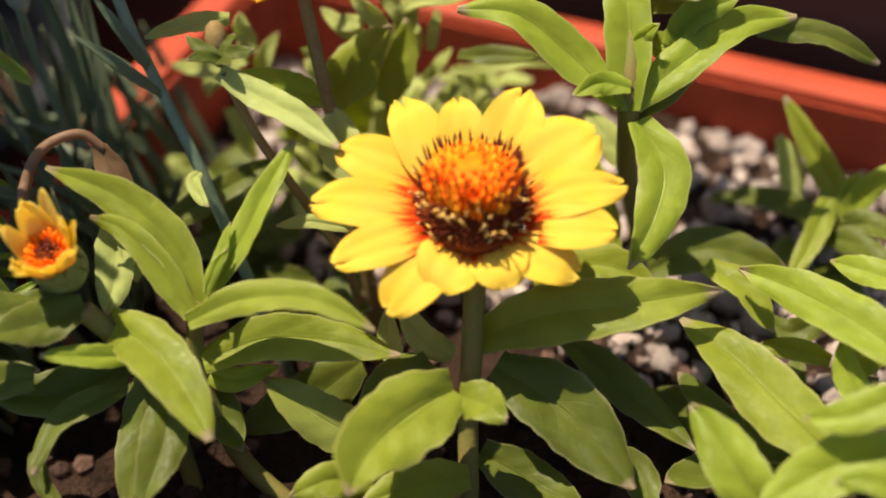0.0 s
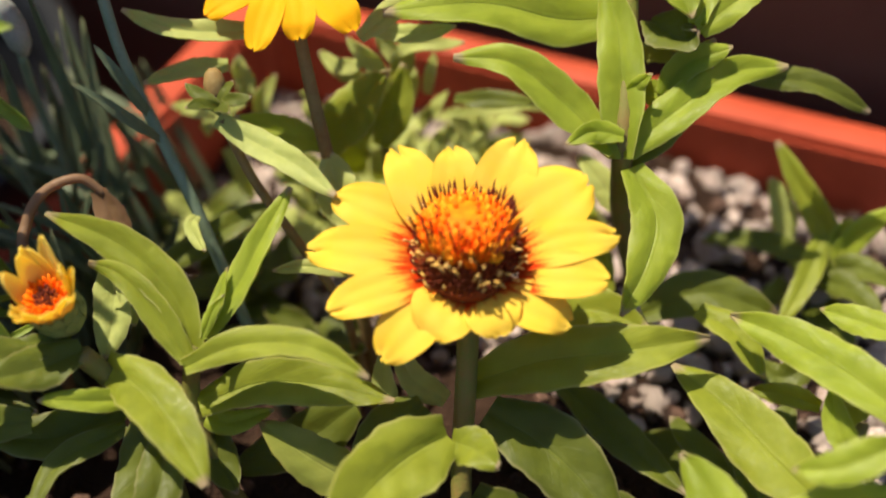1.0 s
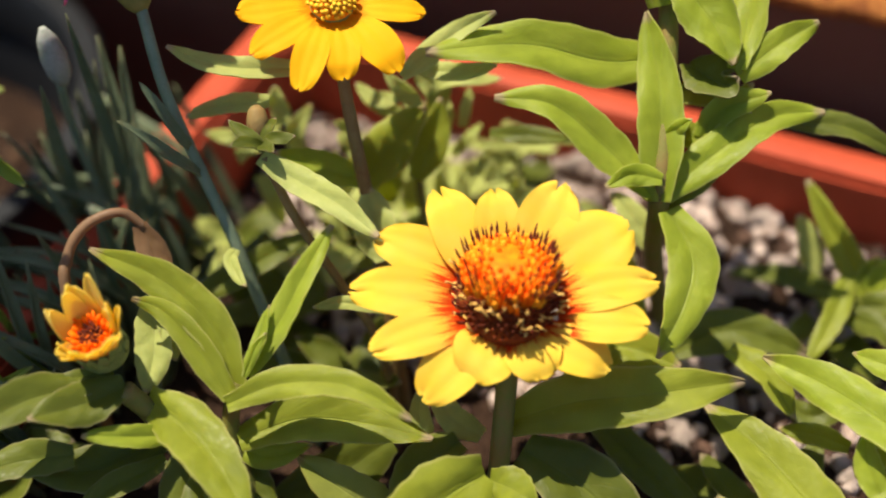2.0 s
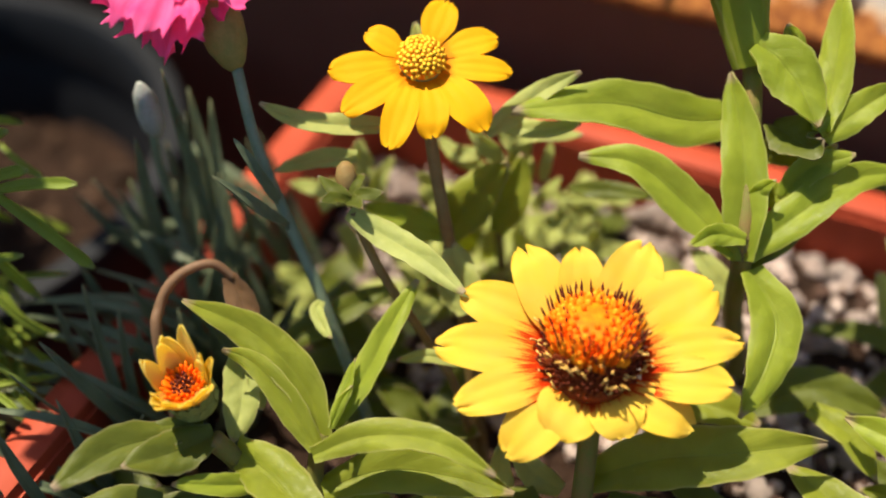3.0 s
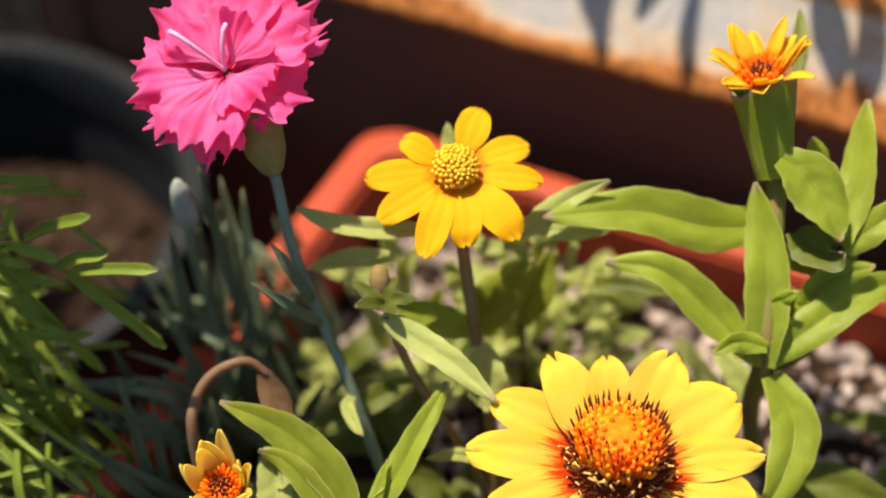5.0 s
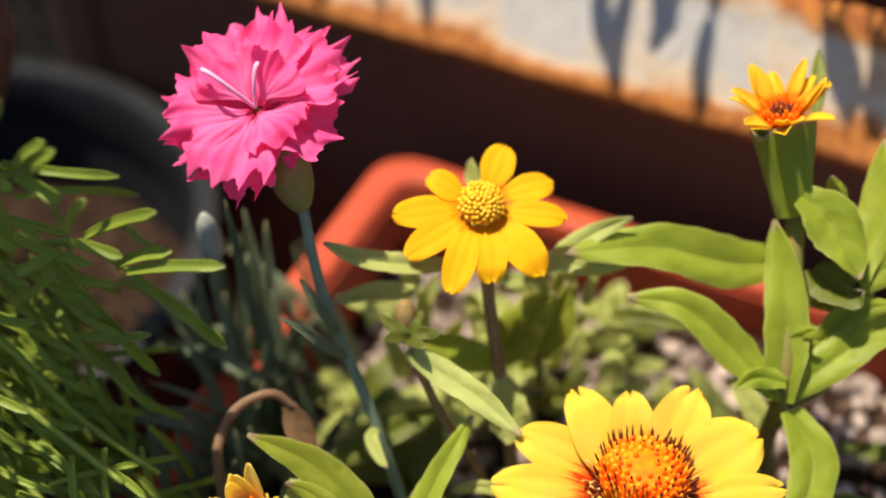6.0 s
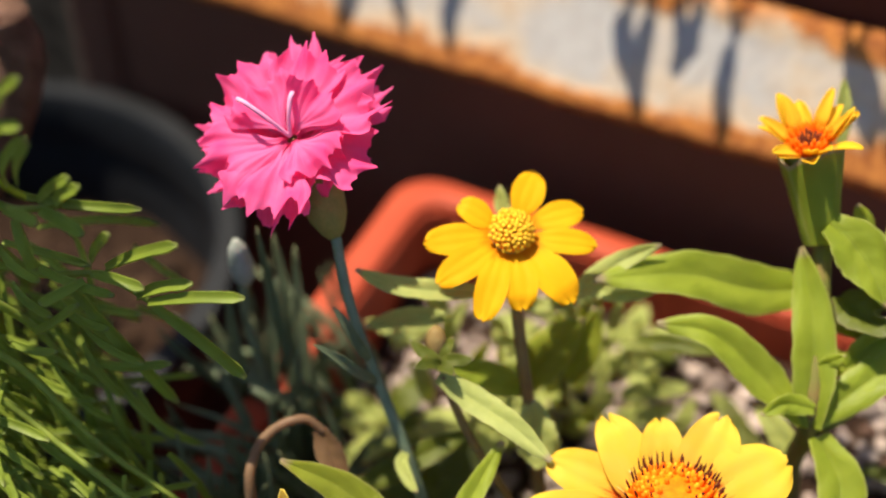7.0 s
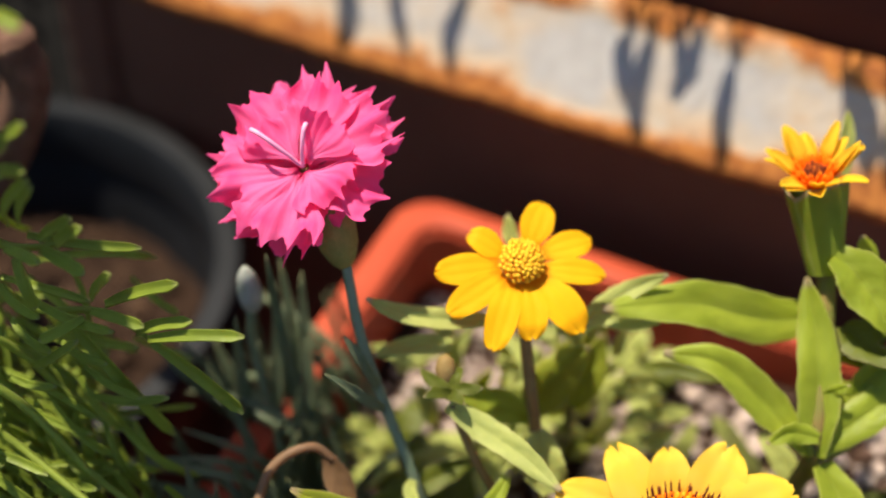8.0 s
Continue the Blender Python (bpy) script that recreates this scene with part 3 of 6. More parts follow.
def slate_pot():
    """A round slate-grey pot with brown chips on its soil, beside the planter."""
    c, r, z = Vector((-0.212, 0.120, 0)), 0.0930, 0.090
    ob0 = root("round_pot", (c.x, c.y, FLOOR_Z), "round slate-grey plastic pot filled with soil and chips", "plant pot")
    prof = [(r * 0.72, FLOOR_Z), (r * 0.75, FLOOR_Z + 0.004), (r - 0.007, z - 0.022), (r, z - 0.021), (r + 0.001, z - 0.004), (r - 0.001, z), (r - 0.008, z), (r - 0.010, z - 0.003), (r - 0.012, z - 0.03), (r * 0.7, FLOOR_Z + 0.01)]
    prof, top = prof[:3] + prof[8:], prof[3:8] + [(r - 0.0112, z - 0.022)]
    part("pot_rim", loft([[c + Vector((q * math.cos(t), q * math.sin(t), h)) for t in (2 * math.pi * k / 48 for k in range(48))] for q, h in top], False), SLATE, ob0, crisp=True)
    part("pot_body", loft([[c + Vector((q * math.cos(t), q * math.sin(t), h)) for t in (2 * math.pi * k / 48 for k in range(48))] for q, h in prof]), SLATE, ob0, crisp=True)
    soil = soil_bed("pot_soil", "brown soil with wood chips in the round pot", c.x - r, c.y - r, c.x + r, c.y + r, 0.042, 50, 50, Matrix(), lambda x, y: (x - c.x) ** 2 + (y - c.y) ** 2 < (r - 0.010) ** 2)
    rnd = random.Random(9)
    shapes = [stone_mesh("chip", 60 + i, CHIP, 0.5) for i in range(6)]
    for i in range(70):
        a, q = rnd.uniform(0, 6.3), (r - 0.018) * math.sqrt(rnd.random())
        s = rnd.uniform(0.0025, 0.0065)
        ob = new("chip", rnd.choice(shapes))
        ob.parent = soil
        p = c + Vector((q * math.cos(a), q * math.sin(a), 0))
        ob.matrix_basis = Matrix.LocRotScale((p.x, p.y, 0.042 + ground_height(p.x, p.y) + s * 0.25), Euler((rnd.uniform(-0.6, 0.6), rnd.uniform(-0.6, 0.6), rnd.uniform(0, 6.3))), (s, s, s))


def mesh_crate():
    """A black plastic crate with square holes."""
    m = pose(-0.47, 0.52, FLOOR_Z, 0, 0, -12)
    ob0 = root("mesh_crate", m.translation, "black plastic crate with square mesh sides", "crate")
    w, h, d = 0.34, 0.28, 0.22
    for i in range(15):
        x = -w / 2 + w * i / 14
        part("bar", box_bm(x - 0.004, -0.003, 0, x + 0.004, 0.003, h, 0.001, m), BLACK, ob0, smooth=False)
    for i in range(12):
        z = 0.004 + (h - 0.008) * i / 11
        part("bar", box_bm(-w / 2 - 0.004, -0.002, z - 0.004, w / 2 + 0.004, 0.002, z + 0.004, 0.001, m), BLACK, ob0, smooth=False)
    part("side", box_bm(-w / 2, d, 0, w / 2, d + 0.004, h, 0.001, m), BLACK, ob0, smooth=False)
    part("bottom", box_bm(-w / 2, 0.004, 0, w / 2, d - 0.001, 0.004, 0.001, m), BLACK, ob0, smooth=False)
    part("top_rim", box_bm(-w / 2 - 0.006, -0.006, h + 0.001, w / 2 + 0.006, 0.004, h + 0.012, 0.002, m), BLACK, ob0, smooth=False)


def unseen_trailing_plant():
    """An unseen plant on top of the board, added so that its hanging leaves shade the beam."""
    p = root("unseen_trailing_plant", PLAN @ Vector((-0.12, 0.18, 0.237)), "unseen trailing plant on the dark red board, added to shade the beam", "plant")
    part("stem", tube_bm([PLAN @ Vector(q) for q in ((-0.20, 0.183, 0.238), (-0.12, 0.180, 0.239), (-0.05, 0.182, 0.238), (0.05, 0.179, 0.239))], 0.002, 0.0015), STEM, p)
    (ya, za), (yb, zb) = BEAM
    for u0, u1, v0, v1, w in BEAM_SHADERS:
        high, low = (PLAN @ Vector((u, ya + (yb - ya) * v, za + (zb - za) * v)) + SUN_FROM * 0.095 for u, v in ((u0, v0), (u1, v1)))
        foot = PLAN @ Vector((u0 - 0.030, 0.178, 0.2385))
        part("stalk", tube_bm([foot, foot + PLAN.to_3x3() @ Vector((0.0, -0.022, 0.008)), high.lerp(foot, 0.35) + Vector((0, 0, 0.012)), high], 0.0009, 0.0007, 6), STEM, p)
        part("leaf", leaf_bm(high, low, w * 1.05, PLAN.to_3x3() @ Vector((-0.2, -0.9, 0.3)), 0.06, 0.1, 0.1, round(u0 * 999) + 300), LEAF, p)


# each leaf's shadow: place along the beam at stalk and tip, height over its face at stalk and tip; leaf width
BEAM_SHADERS = [(-0.0610, -0.0530, 0.86, 0.22, 0.0062), (-0.0545, -0.0490, 0.84, -0.05, 0.0060), (-0.0460, -0.0415, 0.98, 0.42, 0.0045), (-0.0400, -0.0390, 0.95, 0.60, 0.0040), (-0.0285, -0.0235, 0.80, -0.04, 0.0052), (-0.1150, -0.1120, 0.8, 0.10, 0.0055), (-0.1380, -0.1275, 0.9, 0.15, 0.0050), (-0.1590, -0.1490, 0.8, 0.04, 0.0075), (0.0060, 0.0190, 1.0, 0.30, 0.0100), (0.0180, 0.0260, 1.0, 0.20, 0.0080)]

ground()
back_wall()
rusty_beam()
planter()
slate_pot()
mesh_crate()
unseen_trailing_plant()


# ---- flowers ----
def ray_petal_bm(base, tip, width, face, bulge, seed, foot=0.5, rows=24, cols=16, teeth=0.07, slim=0.50):
    """A ray petal from base to tip: narrow foot, round shoulders and a shallowly notched end."""
    base, tip, face = Vector(base), Vector(tip), Vector(face)
    axis = tip - base
    length = axis.length
    ax = axis.normalized()
    n = (face - ax * face.dot(ax)).normalized()
    side = ax.cross(n)
    rnd = random.Random(seed)
    ph, skew, mid = rnd.uniform(0, 6.3), rnd.uniform(-0.05, 0.05), rnd.uniform(-0.35, 0.35)
    deep, hook, off = rnd.uniform(0.4, 1.2), rnd.uniform(-0.06, 0.03), rnd.uniform(0, 60)

    def place(s, v):
        grow = foot + (1 - foot) * smoothstep(0, 0.50, s)
        end = math.sqrt(max(0.0, 1 - (max(0.0, s - slim) / (1 - slim)) ** 2.3 * 0.90))
        w = width / 2 * grow * end
        back = -0.055 * v * v * s ** 5 - teeth * deep * math.exp(-((v - mid) / 0.17) ** 2) * s ** 9 + 0.012 * math.sin(13 * v + ph) * s ** 9
        lift = bulge * math.sin(math.pi * min(1.0, s * 1.05)) + hook * smoothstep(0.75, 1, s)
        crease = 0.010 * width * math.cos(9.5 * v) * smoothstep(0.05, 0.4, s) * (1 - 0.6 * s)
        curl = 0.10 * width * v * v * s * (0.6 + 0.8 * noise.noise(Vector((s * 2.5, v, off)))) - 0.06 * width * smoothstep(0.8, 1, s) * v * v
        return base + ax * (length * (s + back)) + side * (v * w + skew * length * s * s) + n * (length * lift + crease + curl)

    return sheet(rows, cols, place, 0.00035)


def ray_petals(head, rows, face, mat, seed, foot=0.5, teeth=0.07, slim=0.50):
    """rows: foot, tip, width and bulge of each petal."""
    for i, (a, b, w, bulge) in enumerate(rows):
        part("petal", ray_petal_bm(a, b, w * (0.93 if slim < 0.5 else 1.0), face, bulge, seed + i, foot, teeth=teeth, slim=slim), mat, head)


def big_head(plant):
    """Wide yellow zinnia head: thirteen petals round a tall bristly cone."""
    seat = (0.0008, -0.0032, 0.1420)
    m = up_frame(seat, (0.0, -0.30, 0.95))
    head = part("flower_head", dome_bm(m @ Matrix.Translation((0, 0, -0.0015)), 0.0085, 0.003, 4, 18, 1.3), SEPAL, plant, "yellow zinnia flower head with a bristly orange cone")
    ray_petals(head, BIG_PETALS, (0.0, -0.50, 0.87), YELLOW, 20, 0.74, 0.13, 0.36)
    m = up_frame((0.0010, -0.0026, 0.1408), (-0.01, 0.10, 1.0))
    rx, h = 0.0099, 0.0146

    def flank(a):
        return max(0.0, math.cos(radians(a))) ** 0.50

    def rise(a):
        return math.copysign(abs(math.sin(radians(a))) ** 0.92, a)

    part("cone", loft([[m @ Vector((rx * 0.9 * flank(a) * math.cos(t), rx * 0.9 * flank(a) * math.sin(t), h * 0.9 * rise(a))) for t in (2 * math.pi * k / 28 for k in range(28))] for a in (-6, 0, 12, 24, 36, 48)]), FLORET_DARK, head, "maroon cone of florets")
    cap = [[m @ Vector((rx * 0.9 * flank(a) * math.cos(t), rx * 0.9 * flank(a) * math.sin(t), h * 0.915 * rise(a))) for t in (2 * math.pi * k / 28 for k in range(28))] for a in (30, 36, 44, 54, 66, 78, 87)]
    part("crown", loft(cap), FLORET, head, "bright orange crown of the cone")
    low, pale, dark, hair, anth = bmesh.new(), bmesh.new(), bmesh.new(), bmesh.new(), bmesh.new()
    rnd = random.Random(3)
    n = 400
    for i in range(n):
        q = math.sqrt((i + 0.5) / n)
        t = i * 2.39996
        el = math.pi / 2 * (1 - q)
        d = Vector((math.cos(t) * math.cos(el) / rx, math.sin(t) * math.cos(el) / rx, math.sin(el) / h)).normalized()
        fl = flank(math.degrees(el))
        p = Vector((rx * 0.92 * math.cos(t) * fl, rx * 0.92 * math.sin(t) * fl, h * 0.92 * rise(math.degrees(el))))
        young = q < 0.66 + rnd.uniform(-0.06, 0.06)
        lean = (d * (0.6 if young else 1.0) + Vector((0, 0, 1.0 if young else 0.7)) + Vector((rnd.uniform(-1, 1), rnd.uniform(-1, 1), 0)) * (0.10 if young else 0.45)).normalized()
        P, L = m @ p, m.to_3x3() @ lean
        ln = (0.0010 + 0.0026 * smoothstep(0.15, 0.6, q) if young else 0.0021) * rnd.uniform(0.8, 1.25)
        spike((pale if rnd.random() < 0.28 + 0.3 * q else low) if young else dark, P, L, ln, 0.00064 if young else 0.00042, 5)
        if young and rnd.random() < (0.62 if q > 0.40 else 0.5):
            spike(hair, P + L * ln * 0.66, L, (0.0012 + 0.0025 * smoothstep(0.2, 0.6, q)) * rnd.uniform(0.8, 1.25), 0.00031, 4)
        elif not young and rnd.random() < 0.55:
            spike(hair, P + L * ln * 0.6, L, 0.0015 * rnd.uniform(0.7, 1.3), 0.00034, 4)
        if not young and rnd.random() < 0.42:
            b = P + L * ln * 0.8
            bend = Vector((rnd.uniform(-1, 1), rnd.uniform(-1, 1), rnd.uniform(-0.2, 1))) * 0.0010
            tube_bm([b, b + L * 0.0007 + bend * 0.5, b + L * 0.0009 + bend * 1.5, b + L * 0.0006 + bend * 2.2], 0.00020, 0.00026, 4, 2, anth)
    part("floret_crown", low, FLORET, head, kind="stuff")
    part("floret_bud_ring", pale, FLORET_PALE, head, "amber young florets", kind="stuff")
    part("floret_ring", dark, FLORET_DARK, head, kind="stuff")
    part("bristle_tuft", hair, BRISTLE, head, "dark brown bristle tips", kind="stuff")
    part("anther_ring", anth, ANTHER, head, "curled yellow anthers", kind="stuff")


# foot, tip, width and bulge of each petal
BIG_PETALS = [
    ((-0.0030, 0.0009, 0.1448), (-0.0142, 0.0148, 0.1567), 0.0126, 0.05),
    ((-0.0003, 0.0047, 0.1473), (-0.0025, 0.0148, 0.1573), 0.0107, 0.05),
    ((0.0047, 0.0035, 0.1468), (0.0126, 0.0153, 0.1585), 0.0137, 0.05),
    ((0.0085, 0.0009, 0.1455), (0.0243, 0.0086, 0.1552), 0.0169, 0.06),
    ((0.0107, -0.0028, 0.1434), (0.0302, -0.0012, 0.1496), 0.0096, 0.1),
    ((0.0112, -0.0057, 0.1416), (0.0285, -0.0088, 0.1449), 0.0107, 0.1),
    ((0.0074, -0.0085, 0.1397), (0.0211, -0.0150, 0.1372), 0.0107, 0.1),
    ((0.0044, -0.0089, 0.1393), (0.0083, -0.0175, 0.1373), 0.0124, 0.14),
    ((-0.0013, -0.0089, 0.1389), (-0.0070, -0.0172, 0.1366), 0.0141, 0.14),
    ((-0.0046, -0.0093, 0.1385), (-0.0158, -0.0195, 0.1323), 0.0124, 0.12),
    ((-0.0074, -0.0060, 0.1404), (-0.0261, -0.0127, 0.1393), 0.0100, 0.1),
    ((-0.0085, -0.0024, 0.1425), (-0.0305, -0.0016, 0.1457), 0.0113, 0.08),
    ((-0.0080, 0.0030, 0.1458), (-0.0256, 0.0071, 0.1513), 0.0114, 0.06),
]
GOLD_PETALS = [
    ((-0.0344, 0.0487, 0.1814), (-0.0314, 0.0583, 0.1870), 0.0076, 0.05),
    ((-0.0318, 0.0480, 0.1806), (-0.0202, 0.0520, 0.1822), 0.0067, 0.05),
    ((-0.0316, 0.0450, 0.1791), (-0.0168, 0.0445, 0.1780), 0.0061, 0.05),
    ((-0.0322, 0.0432, 0.1782), (-0.0219, 0.0324, 0.1725), 0.0087, 0.06),
    ((-0.0349, 0.0418, 0.1779), (-0.0324, 0.0296, 0.1724), 0.0079, 0.06),
    ((-0.0375, 0.0417, 0.1782), (-0.0417, 0.0260, 0.1719), 0.0072, 0.06),
    ((-0.0391, 0.0427, 0.1789), (-0.0514, 0.0321, 0.1763), 0.0072, 0.05),
    ((-0.0401, 0.0443, 0.1799), (-0.0549, 0.0392, 0.1804), 0.0073, 0.04),
    ((-0.0397, 0.0465, 0.1809), (-0.0480, 0.0488, 0.1844), 0.0065, 0.05),
]


def gold_head(plant, at, normal):
    """Golden zinnia head with nine rounded petals and a button of tiny star florets."""
    m = up_frame(at, normal)
    head = part("flower_head", dome_bm(m @ Matrix.Translation((0, 0, -0.001)), 0.0048, 0.002, 4, 16, 1.6), SEPAL, plant, "golden zinnia flower head with a button centre")
    ray_petals(head, GOLD_PETALS, normal, GOLD, 60)
    part("cone", dome_bm(m, 0.0046, 0.0030, 6, 20), FLORET_PALE, head)
    bm = bmesh.new()
    rnd = random.Random(5)
    for i in range(85):
        q, t = math.sqrt((i + 0.5) / 85), i * 2.39996
        p = Vector((0.0047 * q * math.cos(t), 0.0047 * q * math.sin(t), 0.0030 * math.sqrt(max(0, 1 - q * q)) + 0.0002))
        d = m.to_3x3() @ Vector((math.cos(t) * q * 0.8 + rnd.uniform(-0.3, 0.3), math.sin(t) * q * 0.8 + rnd.uniform(-0.3, 0.3), 1)).normalized()
        a = m @ p
        tube_bm([a, a + d * 0.0005, a + d * 0.0009], 0.00040, 0.00056, 6, 2, bm)
    part("star_button", bm, GOLD_STAR, head, "tiny golden star florets", kind="stuff")


def pointed_petal_bm(m, length, width, lift, droop, rolled, seed):
    """A short pointed petal whose margins turn up into a channel."""
    rnd = random.Random(seed)
    skew, ph = rnd.uniform(-0.10, 0.10), rnd.uniform(0, 6.3)
    rows, cols = 12, 8
    xs, zs = [0.0], [0.0]
    for i in range(rows):
        a = radians(lift + droop * ((i + 0.5) / rows) ** 1.5)
        xs.append(xs[-1] + math.cos(a) / rows)
        zs.append(zs[-1] + math.sin(a) / rows)

    def place(s, v):
        i = round(s * rows)
        w = width / 2 * (0.55 + 0.45 * smoothstep(0, 0.4, s)) * max(0.05, 1 - s ** 2.6) ** 0.75
        bow = 1 - rolled * 0.5 * smoothstep(0, 0.8, s)
        return m @ Vector((length * xs[i], v * w * bow + skew * length * s * s, length * zs[i] + rolled * 2 * w * v * v * (0.4 + s) + 0.03 * width * math.sin(6 * s + ph) * v))

    return sheet(rows, cols, place, 0.0003)


def cup_head(plant, at, normal, size, mat, seed, lift=(30, 48), rolled=0.25, broad=(0.5, 0.66), slim=1.0, sunk=0.10, back=0.0, droop=(-30, 10)):
    """A half-open zinnia head: narrow petals standing round an orange throat, over a scaly green cup."""
    m = up_frame(at, normal)
    cup = [(r * slim, z) for r, z in ((0.16, -1.45), (0.26, -1.35), (0.42, -1.2), (0.62, -0.9), (0.66, -0.55), (0.58, -0.25), (0.46, -0.06), (0.3, -0.04))]
    head = part("flower_head", loft([[m @ Vector((r * size * math.cos(t), r * size * math.sin(t), z * size)) for t in (2 * math.pi * k / 20 for k in range(20))] for r, z in cup]), SEPAL, plant, "half-open zinnia head with short narrow petals")
    rnd = random.Random(seed)
    n = 17
    for i in range(n):
        a = 360 * i / n + rnd.uniform(-10, 10)
        away = (m.to_3x3() @ Vector((math.cos(radians(a)), math.sin(radians(a)), 0))).y
        ln = size * rnd.uniform(0.84, 1.06) * (1 + back * away) + 0.7 * (sunk - 0.10) * size
        start = m @ pose(0, 0, 0, 0, 0, a) @ Matrix.Translation((size * (0.40 if i % 2 else 0.33), 0, -sunk * size)) @ pose(0, 0, 0, rnd.uniform(-18, 18), 0, 0)
        part("petal", pointed_petal_bm(start, ln, size * rnd.uniform(*broad), rnd.uniform(*lift), rnd.uniform(*droop), rolled, seed * 50 + i), mat, head)
    part("throat", dome_bm(m @ Matrix.Translation((0, 0, -size * 0.10)), size * 0.44, size * 0.16, 5, 18), FLORET, head, "orange throat")
    bm, yb = bmesh.new(), bmesh.new()
    for i in range(60):
        q, t = math.sqrt((i + 0.5) / 60), i * 2.39996
        p = m @ Vector((size * 0.40 * q * math.cos(t), size * 0.40 * q * math.sin(t), size * (-0.10 + 0.16 * math.sqrt(1 - q * q))))
        d = m.to_3x3() @ Vector((math.cos(t) * q * 0.5, math.sin(t) * q * 0.5, 1))
        spike(bm if q < 0.60 else yb, p, d, size * (rnd.uniform(0.08, 0.16) if q < 0.60 else rnd.uniform(0.16, 0.34)), size * (0.05 if q < 0.60 else 0.055), 4)
    part("dark_centre", bm, BRISTLE, head, "dark maroon centre", kind="stuff")
    part("orange_centre", yb, FLORET, head, kind="stuff")
    for k in range(14):
        t = 2 * math.pi * k / 14
        for lv, z0 in ((0, -0.85), (1, -0.5)):
            tt = t + lv * 0.22
            d = Vector((math.cos(tt), math.sin(tt), 0))
            b0, t0 = m @ (d * size * slim * 0.60 + Vector((0, 0, z0 * size))), m @ (d * size * slim * 0.63 + Vector((0, 0, (z0 + 0.42) * size)))
            part("scale", leaf_bm(b0, t0, size * 0.26, m.to_3x3() @ d, 0.06, 0.0, 0, k, 0.0002, 5, 4), SEPAL, head)


def fringed_petal_bm(m, length, width, lift, droop, seed):
    """Fan petal with a deeply toothed edge."""
    rnd = random.Random(seed)
    f1, ph, ph3 = rnd.uniform(4.6, 7.0), rnd.uniform(0, 6.3), rnd.uniform(0, 50)
    rows, cols = 16, 56
    xs, zs = [0.0], [0.0]
    for i in range(rows):
        a = radians(lift + droop * (i + 0.5) / rows)
        xs.append(xs[-1] + math.cos(a) / rows)
        zs.append(zs[-1] + math.sin(a) / rows)

    def place(s, v):
        i = round(s * rows)
        fan = 0.10 + 0.90 * smoothstep(0.05, 0.85, s)
        amp = 0.06 + 0.26 * max(0.0, 0.45 + noise.noise(Vector((v * 2.6, ph3, 0))))
        tooth = amp * ((1 - abs(math.sin(f1 * v + ph))) ** 1.3 - 0.4) * smoothstep(0.55, 1, s) ** 1.4 + 0.050 * ((1 - abs(math.sin(13.5 * v + ph * 3))) ** 1.6 - 0.35) * smoothstep(0.75, 1, s)
        x = length * (xs[i] - 0.20 * v * v * s * s + tooth)
        z = length * zs[i] + width * 0.090 * math.sin(3.8 * v + ph) * s * s + width * 0.045 * math.sin(9 * v + ph * 2 + 2 * s) * s ** 1.5 + width * 0.010 * math.sin(21 * v + ph) * s + width * 0.11 * noise.noise(Vector((v * 1.8, s * 2.2, ph3))) * s
        return m @ Vector((x, v * width / 2 * fan, z))

    return sheet(rows, cols, place, 0.00016)


def pink_head(plant, at, normal):
    m = up_frame(at, normal)
    head = part("flower_head", dome_bm(m @ Matrix.Translation((0, 0, -0.0045)), 0.0026, 0.003, 4, 12, 1.0), CALYX, plant, "ruffled pink carnation-like flower head with fringed petals")
    k = 0
    for ring, (n, ln, w, lift, droop, z) in enumerate(((7, 0.0195, 0.0185, 4, -22, -0.001), (6, 0.0178, 0.0175, 22, -26, 0.0002), (4, 0.0140, 0.0150, 36, -26, 0.001))):
        for i in range(n):
            k += 1
            rnd = random.Random(k + 70)
            a = 360 * i / n + 25 * ring + rnd.uniform(-9, 9)
            off = abs((a + 55 + 180) % 360 - 180)
            size = 0.70 if off < 42 else 1.12 if abs((a - 90 + 180) % 360 - 180) < 30 or abs((a - 180 + 180) % 360 - 180) < 25 else 1.0
            start = m @ pose(0, 0, z, 0, 0, a) @ pose(0.0012, 0, 0, rnd.uniform(-16, 16), 0, 0)
            part("petal", fringed_petal_bm(start, ln * size * rnd.uniform(0.86, 1.12), w * rnd.uniform(0.9, 1.15), lift + rnd.uniform(-8, 8), droop + rnd.uniform(-10, 10), k), PINK, head)
    for a, ln in ((150, 0.0115), (80, 0.0085)):
        d = Vector((math.cos(radians(a)), math.sin(radians(a)), 0))
        pts = [m @ Vector((0, 0, 0.001)), m @ (d * ln * 0.35 + Vector((0, 0, ln * 0.55))), m @ (d * ln * 0.75 + Vector((0, 0, ln * 0.78))), m @ (d * ln * 0.98 + Vector((0, 0, ln * 0.70)))]
        part("style", tube_bm(pts, 0.00042, 0.00058, 8), STYLE, head, "pale pink curled style")


